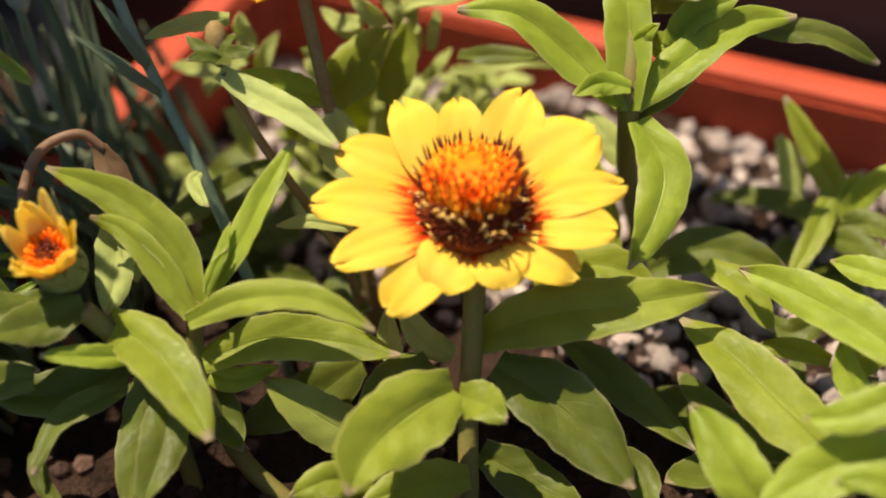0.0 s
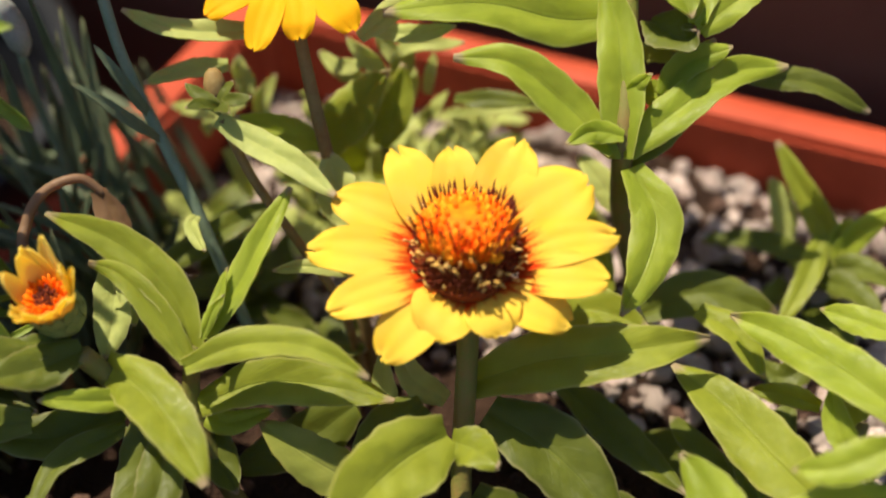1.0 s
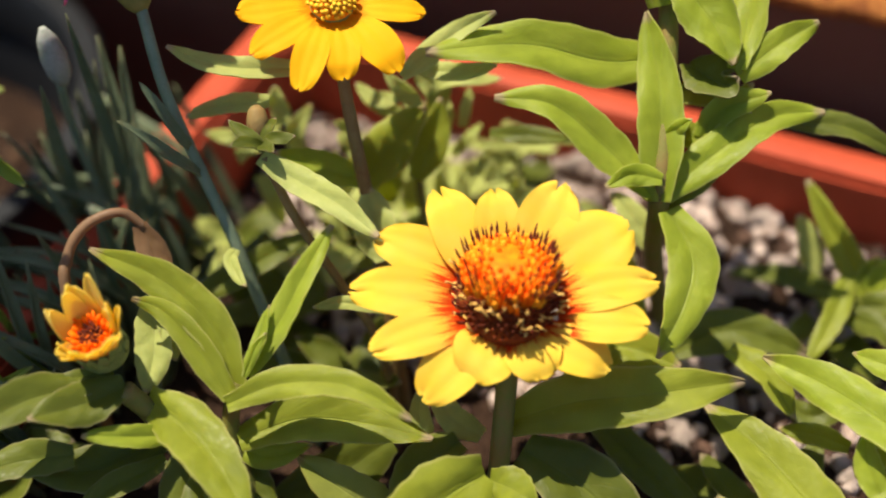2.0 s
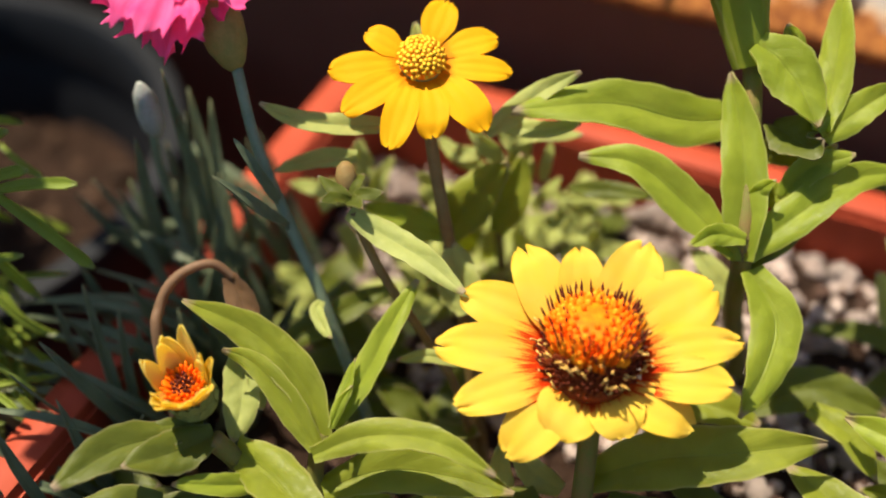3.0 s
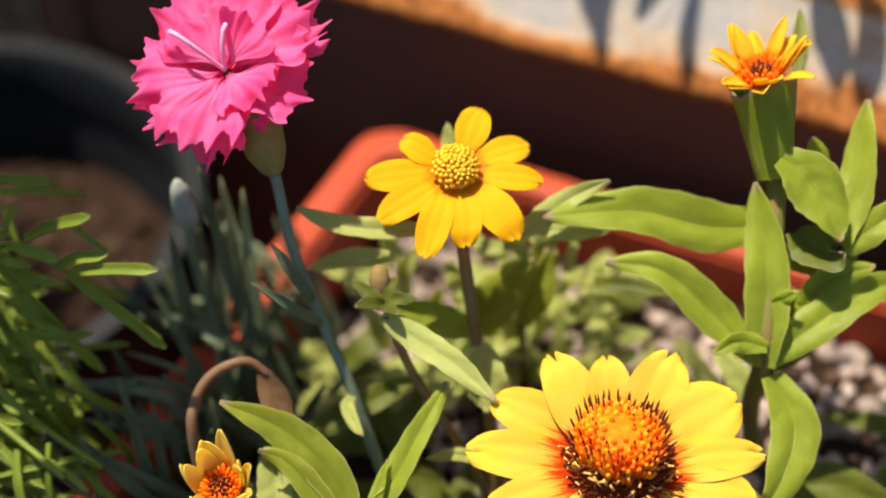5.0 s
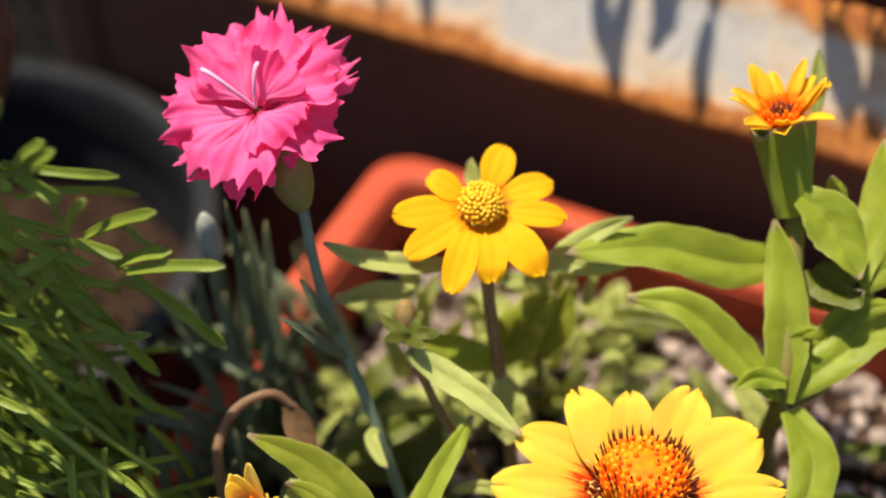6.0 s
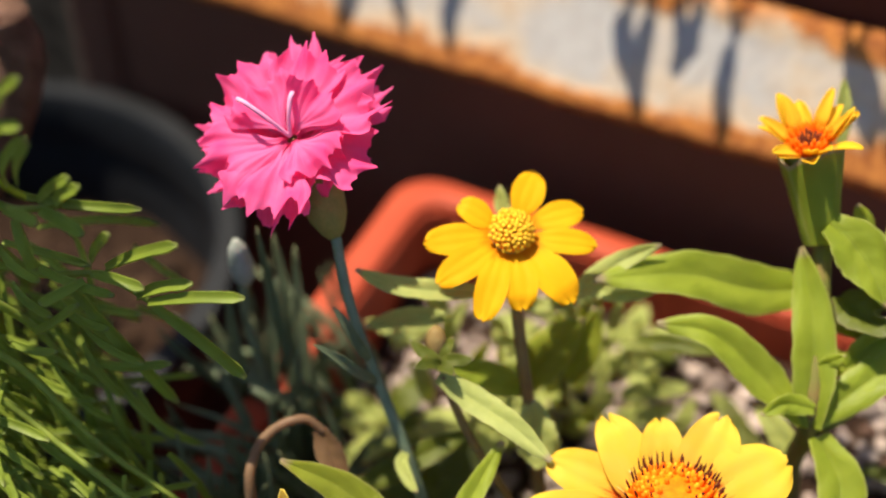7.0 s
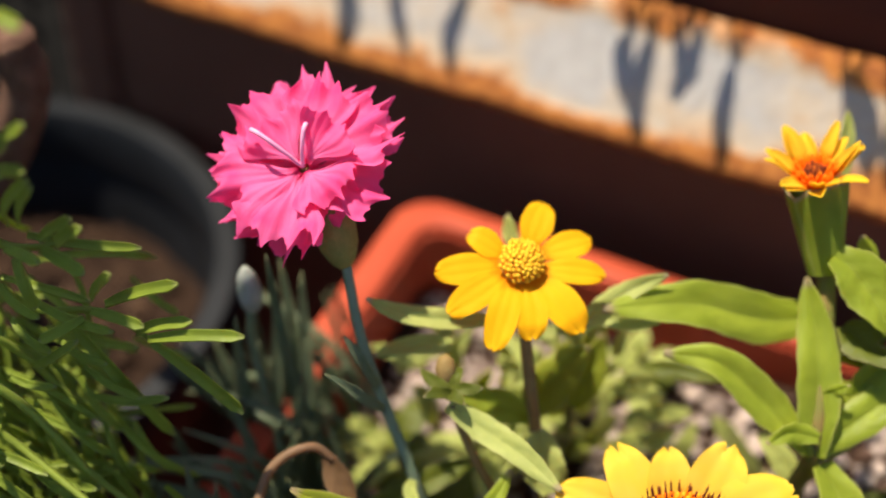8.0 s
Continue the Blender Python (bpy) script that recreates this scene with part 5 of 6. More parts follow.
def right_zinnia():
    """The tall zinnia with a half-open yellow flower and pairs of long leaves."""
    p = root("zinnia", (0.0440, 0.0370, 0.0860), "tall zinnia with a half-open yellow flower and long leaves", "flower", "zinnias in the planter")
    stem(p, [(0.0440, 0.0372, 0.0820), (0.0421, 0.0351, 0.0993), (0.0359, 0.0293, 0.1261), (0.0334, 0.0232, 0.1480), (0.0345, 0.0400, 0.1640), (0.0345, 0.0560, 0.1780), (0.0320, 0.0620, 0.1850)], 0.0024, 0.0021)
    cup_head(p, (0.0285, 0.0640, 0.1960), (-0.27, -0.02, 0.95), 0.0100, BUD_YELLOW, 5, (28, 60), 0.26, (0.34, 0.46), 0.70)
    for k, (turn, sweep) in enumerate(((-150, 205), (20, 200))):
        part("leaf", wrap_bm((0.0338, 0.0520, 0.1770), (0.0291, 0.0630, 0.1932), 0.0034, 0.0070 - 0.0005 * k, turn, sweep, 40 + k), LEAF_FRESH, p, "leaf wrapped round the flower's neck")
    bow(p, [(0.0330, 0.0217, 0.1484), (0.0331, 0.0307, 0.1583), (0.0322, 0.0408, 0.1669), (0.0299, 0.0518, 0.1751)], 0.0098, LEAF_FRESH, face=(-0.15, -0.85, 0.5), fold=0.3)
    bow(p, [(0.0316, 0.0229, 0.1492), (0.0213, 0.0302, 0.1558), (0.0101, 0.0354, 0.1626), (-0.0020, 0.0367, 0.1632)], 0.0090, LEAF_FRESH, face=(0.1, -0.6, 0.8), fold=0.25)
    bow(p, [(0.0331, 0.0233, 0.1530), (0.0267, 0.0234, 0.1542), (0.0214, 0.0207, 0.1529)], 0.0046, LEAF_FRESH, face=(0, -0.7, 0.7))
    bow(p, [(0.0339, 0.0226, 0.1496), (0.0456, 0.0299, 0.1556), (0.0565, 0.0362, 0.1597), (0.0682, 0.0378, 0.1606)], 0.0087, LEAF_FRESH, face=(-0.15, -0.6, 0.8), fold=0.28)
    bow(p, [(0.0362, 0.0492, 0.1659), (0.0221, 0.0471, 0.1654), (0.0044, 0.0459, 0.1701), (-0.0167, 0.0420, 0.1706)], 0.0118, LEAF_FRESH, face=(0.05, -0.6, 0.8), fold=0.14)
    bow(p, [(0.0383, 0.0393, 0.1543), (0.0431, 0.0343, 0.1565), (0.0530, 0.0425, 0.1642)], 0.0062, LEAF_FRESH, face=(-0.3, -0.7, 0.6))
    bow(p, [(0.0420, 0.0340, 0.1558), (0.0465, 0.0364, 0.1619), (0.0558, 0.0372, 0.1655)], 0.0061, LEAF_FRESH, face=(0.2, -0.6, 0.8))
    bow(p, [(0.0397, 0.0497, 0.1578), (0.0454, 0.0421, 0.1603), (0.0522, 0.0361, 0.1624)], 0.0098, LEAF, face=(0.2, -0.5, 0.85))
    bow(p, [(0.0345, 0.0309, 0.1589), (0.0367, 0.0302, 0.1620), (0.0386, 0.0301, 0.1641)], 0.0030, LEAF_FRESH, face=(0, -0.7, 0.7))
    bow(p, [(0.0348, 0.0238, 0.1451), (0.0419, 0.0284, 0.1494), (0.0524, 0.0369, 0.1570)], 0.0061, LEAF_DARK, face=(0.2, -0.5, 0.85))
    bow(p, [(0.0340, 0.0513, 0.1830), (0.0382, 0.0480, 0.1812), (0.0424, 0.0430, 0.1778), (0.0461, 0.0364, 0.1729)], 0.0118, LEAF_FRESH, face=(0.25, -0.75, 0.6), fold=0.22)
    bow(p, [(0.0368, 0.0534, 0.1780), (0.0425, 0.0531, 0.1803), (0.0410, 0.0571, 0.1843)], 0.0054, LEAF_FRESH, face=(0.4, -0.8, 0.4))
    bow(p, [(0.0402, 0.0762, 0.1861), (0.0400, 0.0808, 0.1924), (0.0394, 0.0853, 0.1985)], 0.0040, LEAF_PALE, face=(0.1, -0.8, 0.5))
    bow(p, [(0.0485, 0.0399, 0.1691), (0.0518, 0.0526, 0.1781), (0.0536, 0.0659, 0.1886)], 0.0076, LEAF_FRESH, face=(-0.4, -0.8, 0.4))
    bow(p, [(0.0486, 0.0390, 0.1682), (0.0568, 0.0446, 0.1722), (0.0656, 0.0490, 0.1756)], 0.0071, LEAF_FRESH, face=(0, -0.6, 0.8))
    bow(p, [(0.0397, 0.0455, 0.1662), (0.0453, 0.0369, 0.1675), (0.0479, 0.0358, 0.1707)], 0.0106, LEAF_DARK, face=(0.1, -0.5, 0.85))
    bow(p, [(0.0353, 0.0212, 0.1462), (0.0398, 0.0120, 0.1410), (0.0373, 0.0024, 0.1358), (0.0320, -0.0057, 0.1301)], 0.0105, LEAF_FRESH, face=(0.15, -0.8, 0.55), fold=0.22)
    bow(p, [(0.0362, 0.0293, 0.1261), (0.0315, 0.0342, 0.1310), (0.0264, 0.0386, 0.1355)], 0.0064, LEAF_PALE, face=(0, -0.5, 0.85))
    bow(p, [(0.0336, 0.0175, 0.1128), (0.0298, 0.0274, 0.1227), (0.0284, 0.0325, 0.1283)], 0.0051, face=(0, -0.7, 0.7))
    bow(p, [(0.0625, 0.0435, 0.1532), (0.0754, 0.0418, 0.1534), (0.0879, 0.0367, 0.1496)], 0.0057, LEAF_DARK, face=(0, -0.5, 0.85))
    bow(p, [(-0.0017, 0.0522, 0.1404), (0.0086, 0.0491, 0.1427), (0.0171, 0.0447, 0.1452)], 0.0045, LEAF_DARK, face=(0, -0.5, 0.85))


def low_shoot():
    """A low leafy shoot at the planter's front."""
    p = root("zinnia_shoot", (0.0818, -0.0203, 0.0860), "low broad-leaved zinnia shoot", "plant", "zinnias in the planter")
    stem(p, [(0.0834, -0.0176, 0.0820), (0.0813, -0.0218, 0.0966), (0.0840, -0.0150, 0.1080)], 0.0019, 0.0014)
    bow(p, [(0.0847, -0.0308, 0.1287), (0.0752, -0.0190, 0.1285), (0.0661, -0.0079, 0.1262), (0.0566, 0.0005, 0.1236)], 0.0105, LEAF_FRESH, face=(-0.2, -0.5, 0.85), fold=0.2)
    bow(p, [(0.0720, -0.0404, 0.1117), (0.0619, -0.0294, 0.1146), (0.0527, -0.0167, 0.1164), (0.0441, -0.0079, 0.1176)], 0.0130, face=(-0.1, -0.5, 0.85), fold=0.15)
    bow(p, [(0.0560, -0.0522, 0.1108), (0.0499, -0.0454, 0.1171), (0.0458, -0.0390, 0.1204), (0.0422, -0.0329, 0.1215)], 0.0105, LEAF_FRESH, face=(-0.3, -0.65, 0.7), fold=0.15)
    bow(p, [(0.0777, -0.0409, 0.1364), (0.0673, -0.0434, 0.1323), (0.0597, -0.0419, 0.1291)], 0.0070, LEAF_FRESH, face=(0, -0.5, 0.85))
    bow(p, [(0.0786, -0.0471, 0.1268), (0.0658, -0.0472, 0.1225), (0.0521, -0.0519, 0.1159)], 0.0108, LEAF_FRESH, face=(-0.1, -0.5, 0.85))
    bow(p, [(0.0763, -0.0308, 0.1166), (0.0737, -0.0243, 0.1205), (0.0728, -0.0189, 0.1247)], 0.0056, LEAF_FRESH, face=(-0.2, -0.8, 0.5))
    bow(p, [(0.0516, 0.0077, 0.1175), (0.0592, 0.0012, 0.1165), (0.0642, -0.0070, 0.1123)], 0.0070, face=(0.2, -0.5, 0.85))
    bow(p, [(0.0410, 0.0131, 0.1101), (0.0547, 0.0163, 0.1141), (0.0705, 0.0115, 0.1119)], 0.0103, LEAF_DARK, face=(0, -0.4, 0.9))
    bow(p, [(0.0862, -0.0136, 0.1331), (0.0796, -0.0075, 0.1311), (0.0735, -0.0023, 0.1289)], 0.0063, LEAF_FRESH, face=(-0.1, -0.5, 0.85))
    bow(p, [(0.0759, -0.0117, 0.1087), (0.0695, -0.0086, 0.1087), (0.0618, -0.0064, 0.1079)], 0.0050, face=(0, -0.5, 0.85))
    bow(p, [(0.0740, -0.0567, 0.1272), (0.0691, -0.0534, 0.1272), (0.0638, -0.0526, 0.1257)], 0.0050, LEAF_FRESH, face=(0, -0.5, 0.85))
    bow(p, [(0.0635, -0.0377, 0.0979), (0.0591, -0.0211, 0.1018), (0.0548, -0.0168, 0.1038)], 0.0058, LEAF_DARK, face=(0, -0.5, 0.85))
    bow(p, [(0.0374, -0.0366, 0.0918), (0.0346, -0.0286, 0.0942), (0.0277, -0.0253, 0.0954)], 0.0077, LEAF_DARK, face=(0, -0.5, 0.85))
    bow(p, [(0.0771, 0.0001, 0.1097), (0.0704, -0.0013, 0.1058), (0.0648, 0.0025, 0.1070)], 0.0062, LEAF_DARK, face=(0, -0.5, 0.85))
    bow(p, [(0.0845, -0.0152, 0.1165), (0.0796, -0.0158, 0.1137), (0.0753, -0.0193, 0.1090)], 0.0069, face=(0, -0.5, 0.85))


def back_shoot():
    """A slim shoot near the far side of the planter."""
    p = root("zinnia_shoot", (0.0858, 0.0265, 0.0860), "slim upright zinnia shoot near the planter rim", "plant", "zinnias in the planter")
    stem(p, [(0.0875, 0.0301, 0.0820), (0.0886, 0.0334, 0.0950), (0.0920, 0.0400, 0.1040)], 0.0014, 0.0012)
    bow(p, [(0.0895, 0.0296, 0.1103), (0.0830, 0.0391, 0.1194), (0.0786, 0.0440, 0.1248), (0.0742, 0.0501, 0.1305)], 0.0065, LEAF, face=(-0.2, -0.8, 0.5))
    bow(p, [(0.0788, 0.0395, 0.1084), (0.0775, 0.0439, 0.1144), (0.0745, 0.0487, 0.1204)], 0.0061, LEAF_PALE, face=(-0.1, -0.8, 0.5))
    bow(p, [(0.0852, 0.0351, 0.1142), (0.0797, 0.0238, 0.1104), (0.0725, 0.0136, 0.1061)], 0.0057, face=(-0.2, -0.6, 0.75))
    bow(p, [(0.0847, 0.0327, 0.1083), (0.0720, 0.0392, 0.1083), (0.0586, 0.0424, 0.1057)], 0.0058, LEAF_DARK, face=(0, -0.5, 0.85))
    bow(p, [(0.0880, 0.0307, 0.1093), (0.0925, 0.0329, 0.1171), (0.0991, 0.0333, 0.1244)], 0.0060, LEAF_FRESH, face=(0, -0.6, 0.8))
    bow(p, [(0.0880, 0.0302, 0.1088), (0.0888, 0.0342, 0.1150), (0.0919, 0.0352, 0.1194)], 0.0049, LEAF_FRESH, face=(0, -0.6, 0.8))
    bow(p, [(0.0865, 0.0294, 0.1087), (0.0929, 0.0263, 0.1117), (0.0986, 0.0198, 0.1126)], 0.0066, LEAF_DARK, face=(0, -0.6, 0.8))
    bow(p, [(0.0853, 0.0278, 0.1065), (0.0908, 0.0209, 0.1096), (0.0946, 0.0108, 0.1091)], 0.0066, LEAF_DARK, face=(0, -0.6, 0.8))


def leafy_shoot(at, height, size, mat, seed):
    """A short zinnia shoot: pairs of leaves, each pair turned a quarter from the one below."""
    p = root("zinnia_shoot", at, "short leafy zinnia shoot low in the planter", "plant", "zinnias in the planter")
    rnd = random.Random(seed)
    at = Vector(at)
    top = at + Vector((rnd.uniform(-0.006, 0.006), rnd.uniform(-0.006, 0.004), height))
    stem(p, [at - Vector((0, 0, 0.004)), at.lerp(top, 0.5) + Vector((0.001, 0, 0)), top], 0.0016, 0.0011)
    turn = rnd.uniform(0, 180)
    for lv in range(3 if height < 0.015 else 4):
        f = 0.30 + 0.70 * lv / 3
        ln = size * (1.0, 0.92, 0.72, 0.40)[lv]
        for s in (0, 180):
            a = radians(turn + 90 * lv + s + rnd.uniform(-20, 20))
            rise = (0.15, 0.35, 0.6, 1.3)[lv] + rnd.uniform(-0.12, 0.12)
            d = Vector((math.cos(a), math.sin(a), rise)).normalized()
            b = at.lerp(top, f)
            leaf(p, b, b + d * ln * rnd.uniform(0.85, 1.12), ln * rnd.uniform(0.38, 0.46), mat if rnd.random() < 0.75 else LEAF_DARK, arch=rnd.uniform(0.06, 0.16), fold=rnd.uniform(0.15, 0.3), face=(-d.x * 0.4, -d.y * 0.4 - 0.15, 1.0))


def undergrowth():
    for i, (at, h, size, k) in enumerate(SHOOTS):
        leafy_shoot(at, h, size, (LEAF, LEAF_DARK, LEAF_PALE)[k], 100 + i)


# foot, height, leaf length and kind of leaf
SHOOTS = [
    ((0.0603, -0.0210, 0.0870), 0.006, 0.026, 1), ((-0.0369, 0.0548, 0.0900), 0.022, 0.024, 2), ((-0.0196, 0.0705, 0.0900), 0.024, 0.024, 2),
    ((-0.0541, 0.0343, 0.0880), 0.014, 0.024, 1), ((0.0828, 0.0343, 0.0880), 0.010, 0.022, 1), ((-0.0382, 0.0138, 0.0880), 0.008, 0.024, 1),
    ((0.0021, 0.0776, 0.0920), 0.020, 0.020, 2), ((-0.1027, -0.0095, 0.0880), 0.012, 0.024, 1),
    ((-0.0626, 0.0506, 0.0900), 0.010, 0.022, 2),
]


# ---- the carnation-like pink ----
def pink():
    p = root("pink", (-0.0400, 0.0020, 0.0860), "ruffled pink dianthus on a slim blue-green stem", "flower")
    stem(p, [(-0.0400, 0.0020, 0.0820), (-0.0554, 0.0179, 0.1302), (-0.0629, 0.0262, 0.1464), (-0.0701, 0.0328, 0.1655), (-0.0742, 0.0406, 0.1810)], 0.0014, 0.0012, STEM_BLUE)
    a, b = Vector((-0.0742, 0.0404, 0.1800)), Vector((-0.0795, 0.0475, 0.1945))
    ax = (b - a).normalized()
    m = up_frame(a, ax)
    ln = (b - a).length
    part("calyx", loft([[m @ Vector((r * math.cos(t), r * math.sin(t), z * ln)) for t in (2 * math.pi * k / 16 for k in range(16))] for r, z in ((0.0013, 0.0), (0.0026, 0.08), (0.0043, 0.30), (0.0049, 0.55), (0.0045, 0.85), (0.0036, 1.0))]), CALYX, p, "swollen pale green calyx")
    pink_head(p, (-0.0838, 0.0490, 0.2000), (-0.16, -0.52, 0.82))
    leaf(p, (-0.0655, 0.0290, 0.1525), (-0.0737, 0.0285, 0.1713), 0.0024, BLADE, narrow=True)
    leaf(p, (-0.0640, 0.0270, 0.1480), (-0.0766, 0.0193, 0.1686), 0.0026, BLADE, narrow=True)


def pink_tuft():
    """Blue-green grassy tuft with one closed bud."""
    p = root("pink_tuft", (-0.0885, 0.0440, 0.0860), "grassy blue-green dianthus tuft with a closed bud", "plant")
    rnd = random.Random(12)
    base = Vector((-0.0885, 0.0440, 0.0860))
    for k in range(18):
        y = -0.080 + 0.120 * k / 17
        b = PLAN @ Vector((PX0 + 0.018 + rnd.uniform(0, 0.008), y, SOIL_Z))
        leaf(p, b, PLAN @ Vector((PX0 - rnd.uniform(0.004, 0.020), y + rnd.uniform(-0.022, 0.006), rnd.uniform(0.112, 0.128))), rnd.uniform(0.0022, 0.0032), BLADE, narrow=True, arch=rnd.uniform(0.22, 0.34), fold=0.4, face=(0.5, -0.2, 0.9))
    for k in range(18):
        y = -0.062 + 0.105 * k / 17
        b = PLAN @ Vector((PX0 + 0.016 + rnd.uniform(0, 0.010), y, SOIL_Z))
        leaf(p, b, PLAN @ Vector((PX0 + rnd.uniform(-0.008, 0.014), y + rnd.uniform(-0.015, 0.015), rnd.uniform(0.122, 0.140))), rnd.uniform(0.0020, 0.0032), BLADE, narrow=True, arch=rnd.uniform(-0.08, 0.1), fold=0.5, face=(0.6, -0.6, 0.4))
    for k in range(12):
        y = -0.050 + 0.075 * k / 11
        b = PLAN @ Vector((PX0 + 0.018 + rnd.uniform(0, 0.012), y, SOIL_Z))
        leaf(p, b, PLAN @ Vector((PX0 - rnd.uniform(0.010, 0.024), y + rnd.uniform(-0.030, 0.010), rnd.uniform(0.104, 0.122))), rnd.uniform(0.0022, 0.0034), BLADE, narrow=True, arch=rnd.uniform(0.25, 0.45), fold=0.4, face=(0.3, -0.3, 0.9))
    for k in range(36):
        b = base + Vector((rnd.uniform(-0.026, 0.012), rnd.uniform(-0.040, 0.004), 0))
        leaf(p, b, b + Vector((rnd.uniform(-0.020, 0.014), rnd.uniform(-0.014, 0.010), rnd.uniform(0.030, 0.048))), rnd.uniform(0.0018, 0.0030), BLADE, narrow=True, arch=rnd.uniform(-0.08, 0.1), fold=0.5, face=(rnd.uniform(-0.5, 0.5), -0.8, 0.4))

    def blade(tip, w):
        b = base + Vector((rnd.uniform(-0.014, 0.014), rnd.uniform(-0.010, 0.014), 0))
        leaf(p, b, tip, w, BLADE, narrow=True, arch=rnd.uniform(-0.05, 0.08), fold=0.5, face=(rnd.uniform(-0.5, 0.5), -0.8, 0.4))

    blade((-0.0939, 0.0510, 0.1721), 0.0032)
    blade((-0.0940, 0.0610, 0.1528), 0.0026)
    blade((-0.1012, 0.0450, 0.1572), 0.0035)
    blade((-0.1110, 0.0510, 0.1364), 0.0028)
    blade((-0.0771, 0.0660, 0.1189), 0.0031)
    blade((-0.1004, 0.0610, 0.1314), 0.0027)
    blade((-0.0905, 0.0610, 0.1409), 0.0035)
    blade((-0.1111, 0.0620, 0.1108), 0.0026)
    blade((-0.0633, 0.0588, 0.0972), 0.0032)
    blade((-0.0555, 0.0530, 0.1082), 0.0026)
    blade((-0.0880, 0.0630, 0.1553), 0.0035)
    blade((-0.0956, 0.0630, 0.1425), 0.0036)
    blade((-0.0862, 0.0550, 0.1395), 0.0034)
    blade((-0.1063, 0.0670, 0.1052), 0.0026)
    blade((-0.0802, 0.0480, 0.1218), 0.0028)
    blade((-0.1012, 0.0690, 0.0931), 0.0030)
    blade((-0.1198, 0.0580, 0.1329), 0.0030)
    blade((-0.1235, 0.0540, 0.1317), 0.0034)
    blade((-0.1113, 0.0600, 0.1316), 0.0038)
    blade((-0.0938, 0.0660, 0.1560), 0.0038)
    blade((-0.0824, 0.0620, 0.1198), 0.0029)
    blade((-0.1025, 0.0670, 0.1388), 0.0038)
    blade((-0.0889, 0.0630, 0.1355), 0.0030)
    stem(p, [base, (-0.0988, 0.0520, 0.1331), (-0.0983, 0.0490, 0.1551)], 0.0011, 0.0010, STEM_BLUE)
    m = up_frame((-0.0980, 0.0485, 0.1624), (-0.05, -0.1, 1))
    part("bud", loft([[m @ Vector((r * math.cos(t), r * math.sin(t), z)) for t in (2 * math.pi * k / 12 for k in range(12))] for r, z in ((0.001, -0.008), (0.0026, -0.005), (0.0030, 0.0), (0.0022, 0.005), (0.0008, 0.008))]), PALE_BUD, p, "pale closed bud")


def dry_leaf():
    p = root("dry_leaf", (-0.0864, -0.0041, 0.0860), "curled dry brown leaf among the stems in the planter", "dry leaf")
    part("stalk", tube_bm([(-0.0864, -0.0041, 0.084), (-0.09, 0.0037, 0.1317), (-0.0899, 0.0094, 0.1404), (-0.0861, 0.0137, 0.1453), (-0.0795, 0.0167, 0.1464), (-0.0748, 0.0162, 0.1427)], 0.0014, 0.0009), DRY, p)
    bow(p, [(-0.0761, 0.0165, 0.1432), (-0.0725, 0.0120, 0.1369), (-0.0703, 0.0062, 0.1302)], 0.0060, DRY, face=(0.3, -0.7, 0.6))


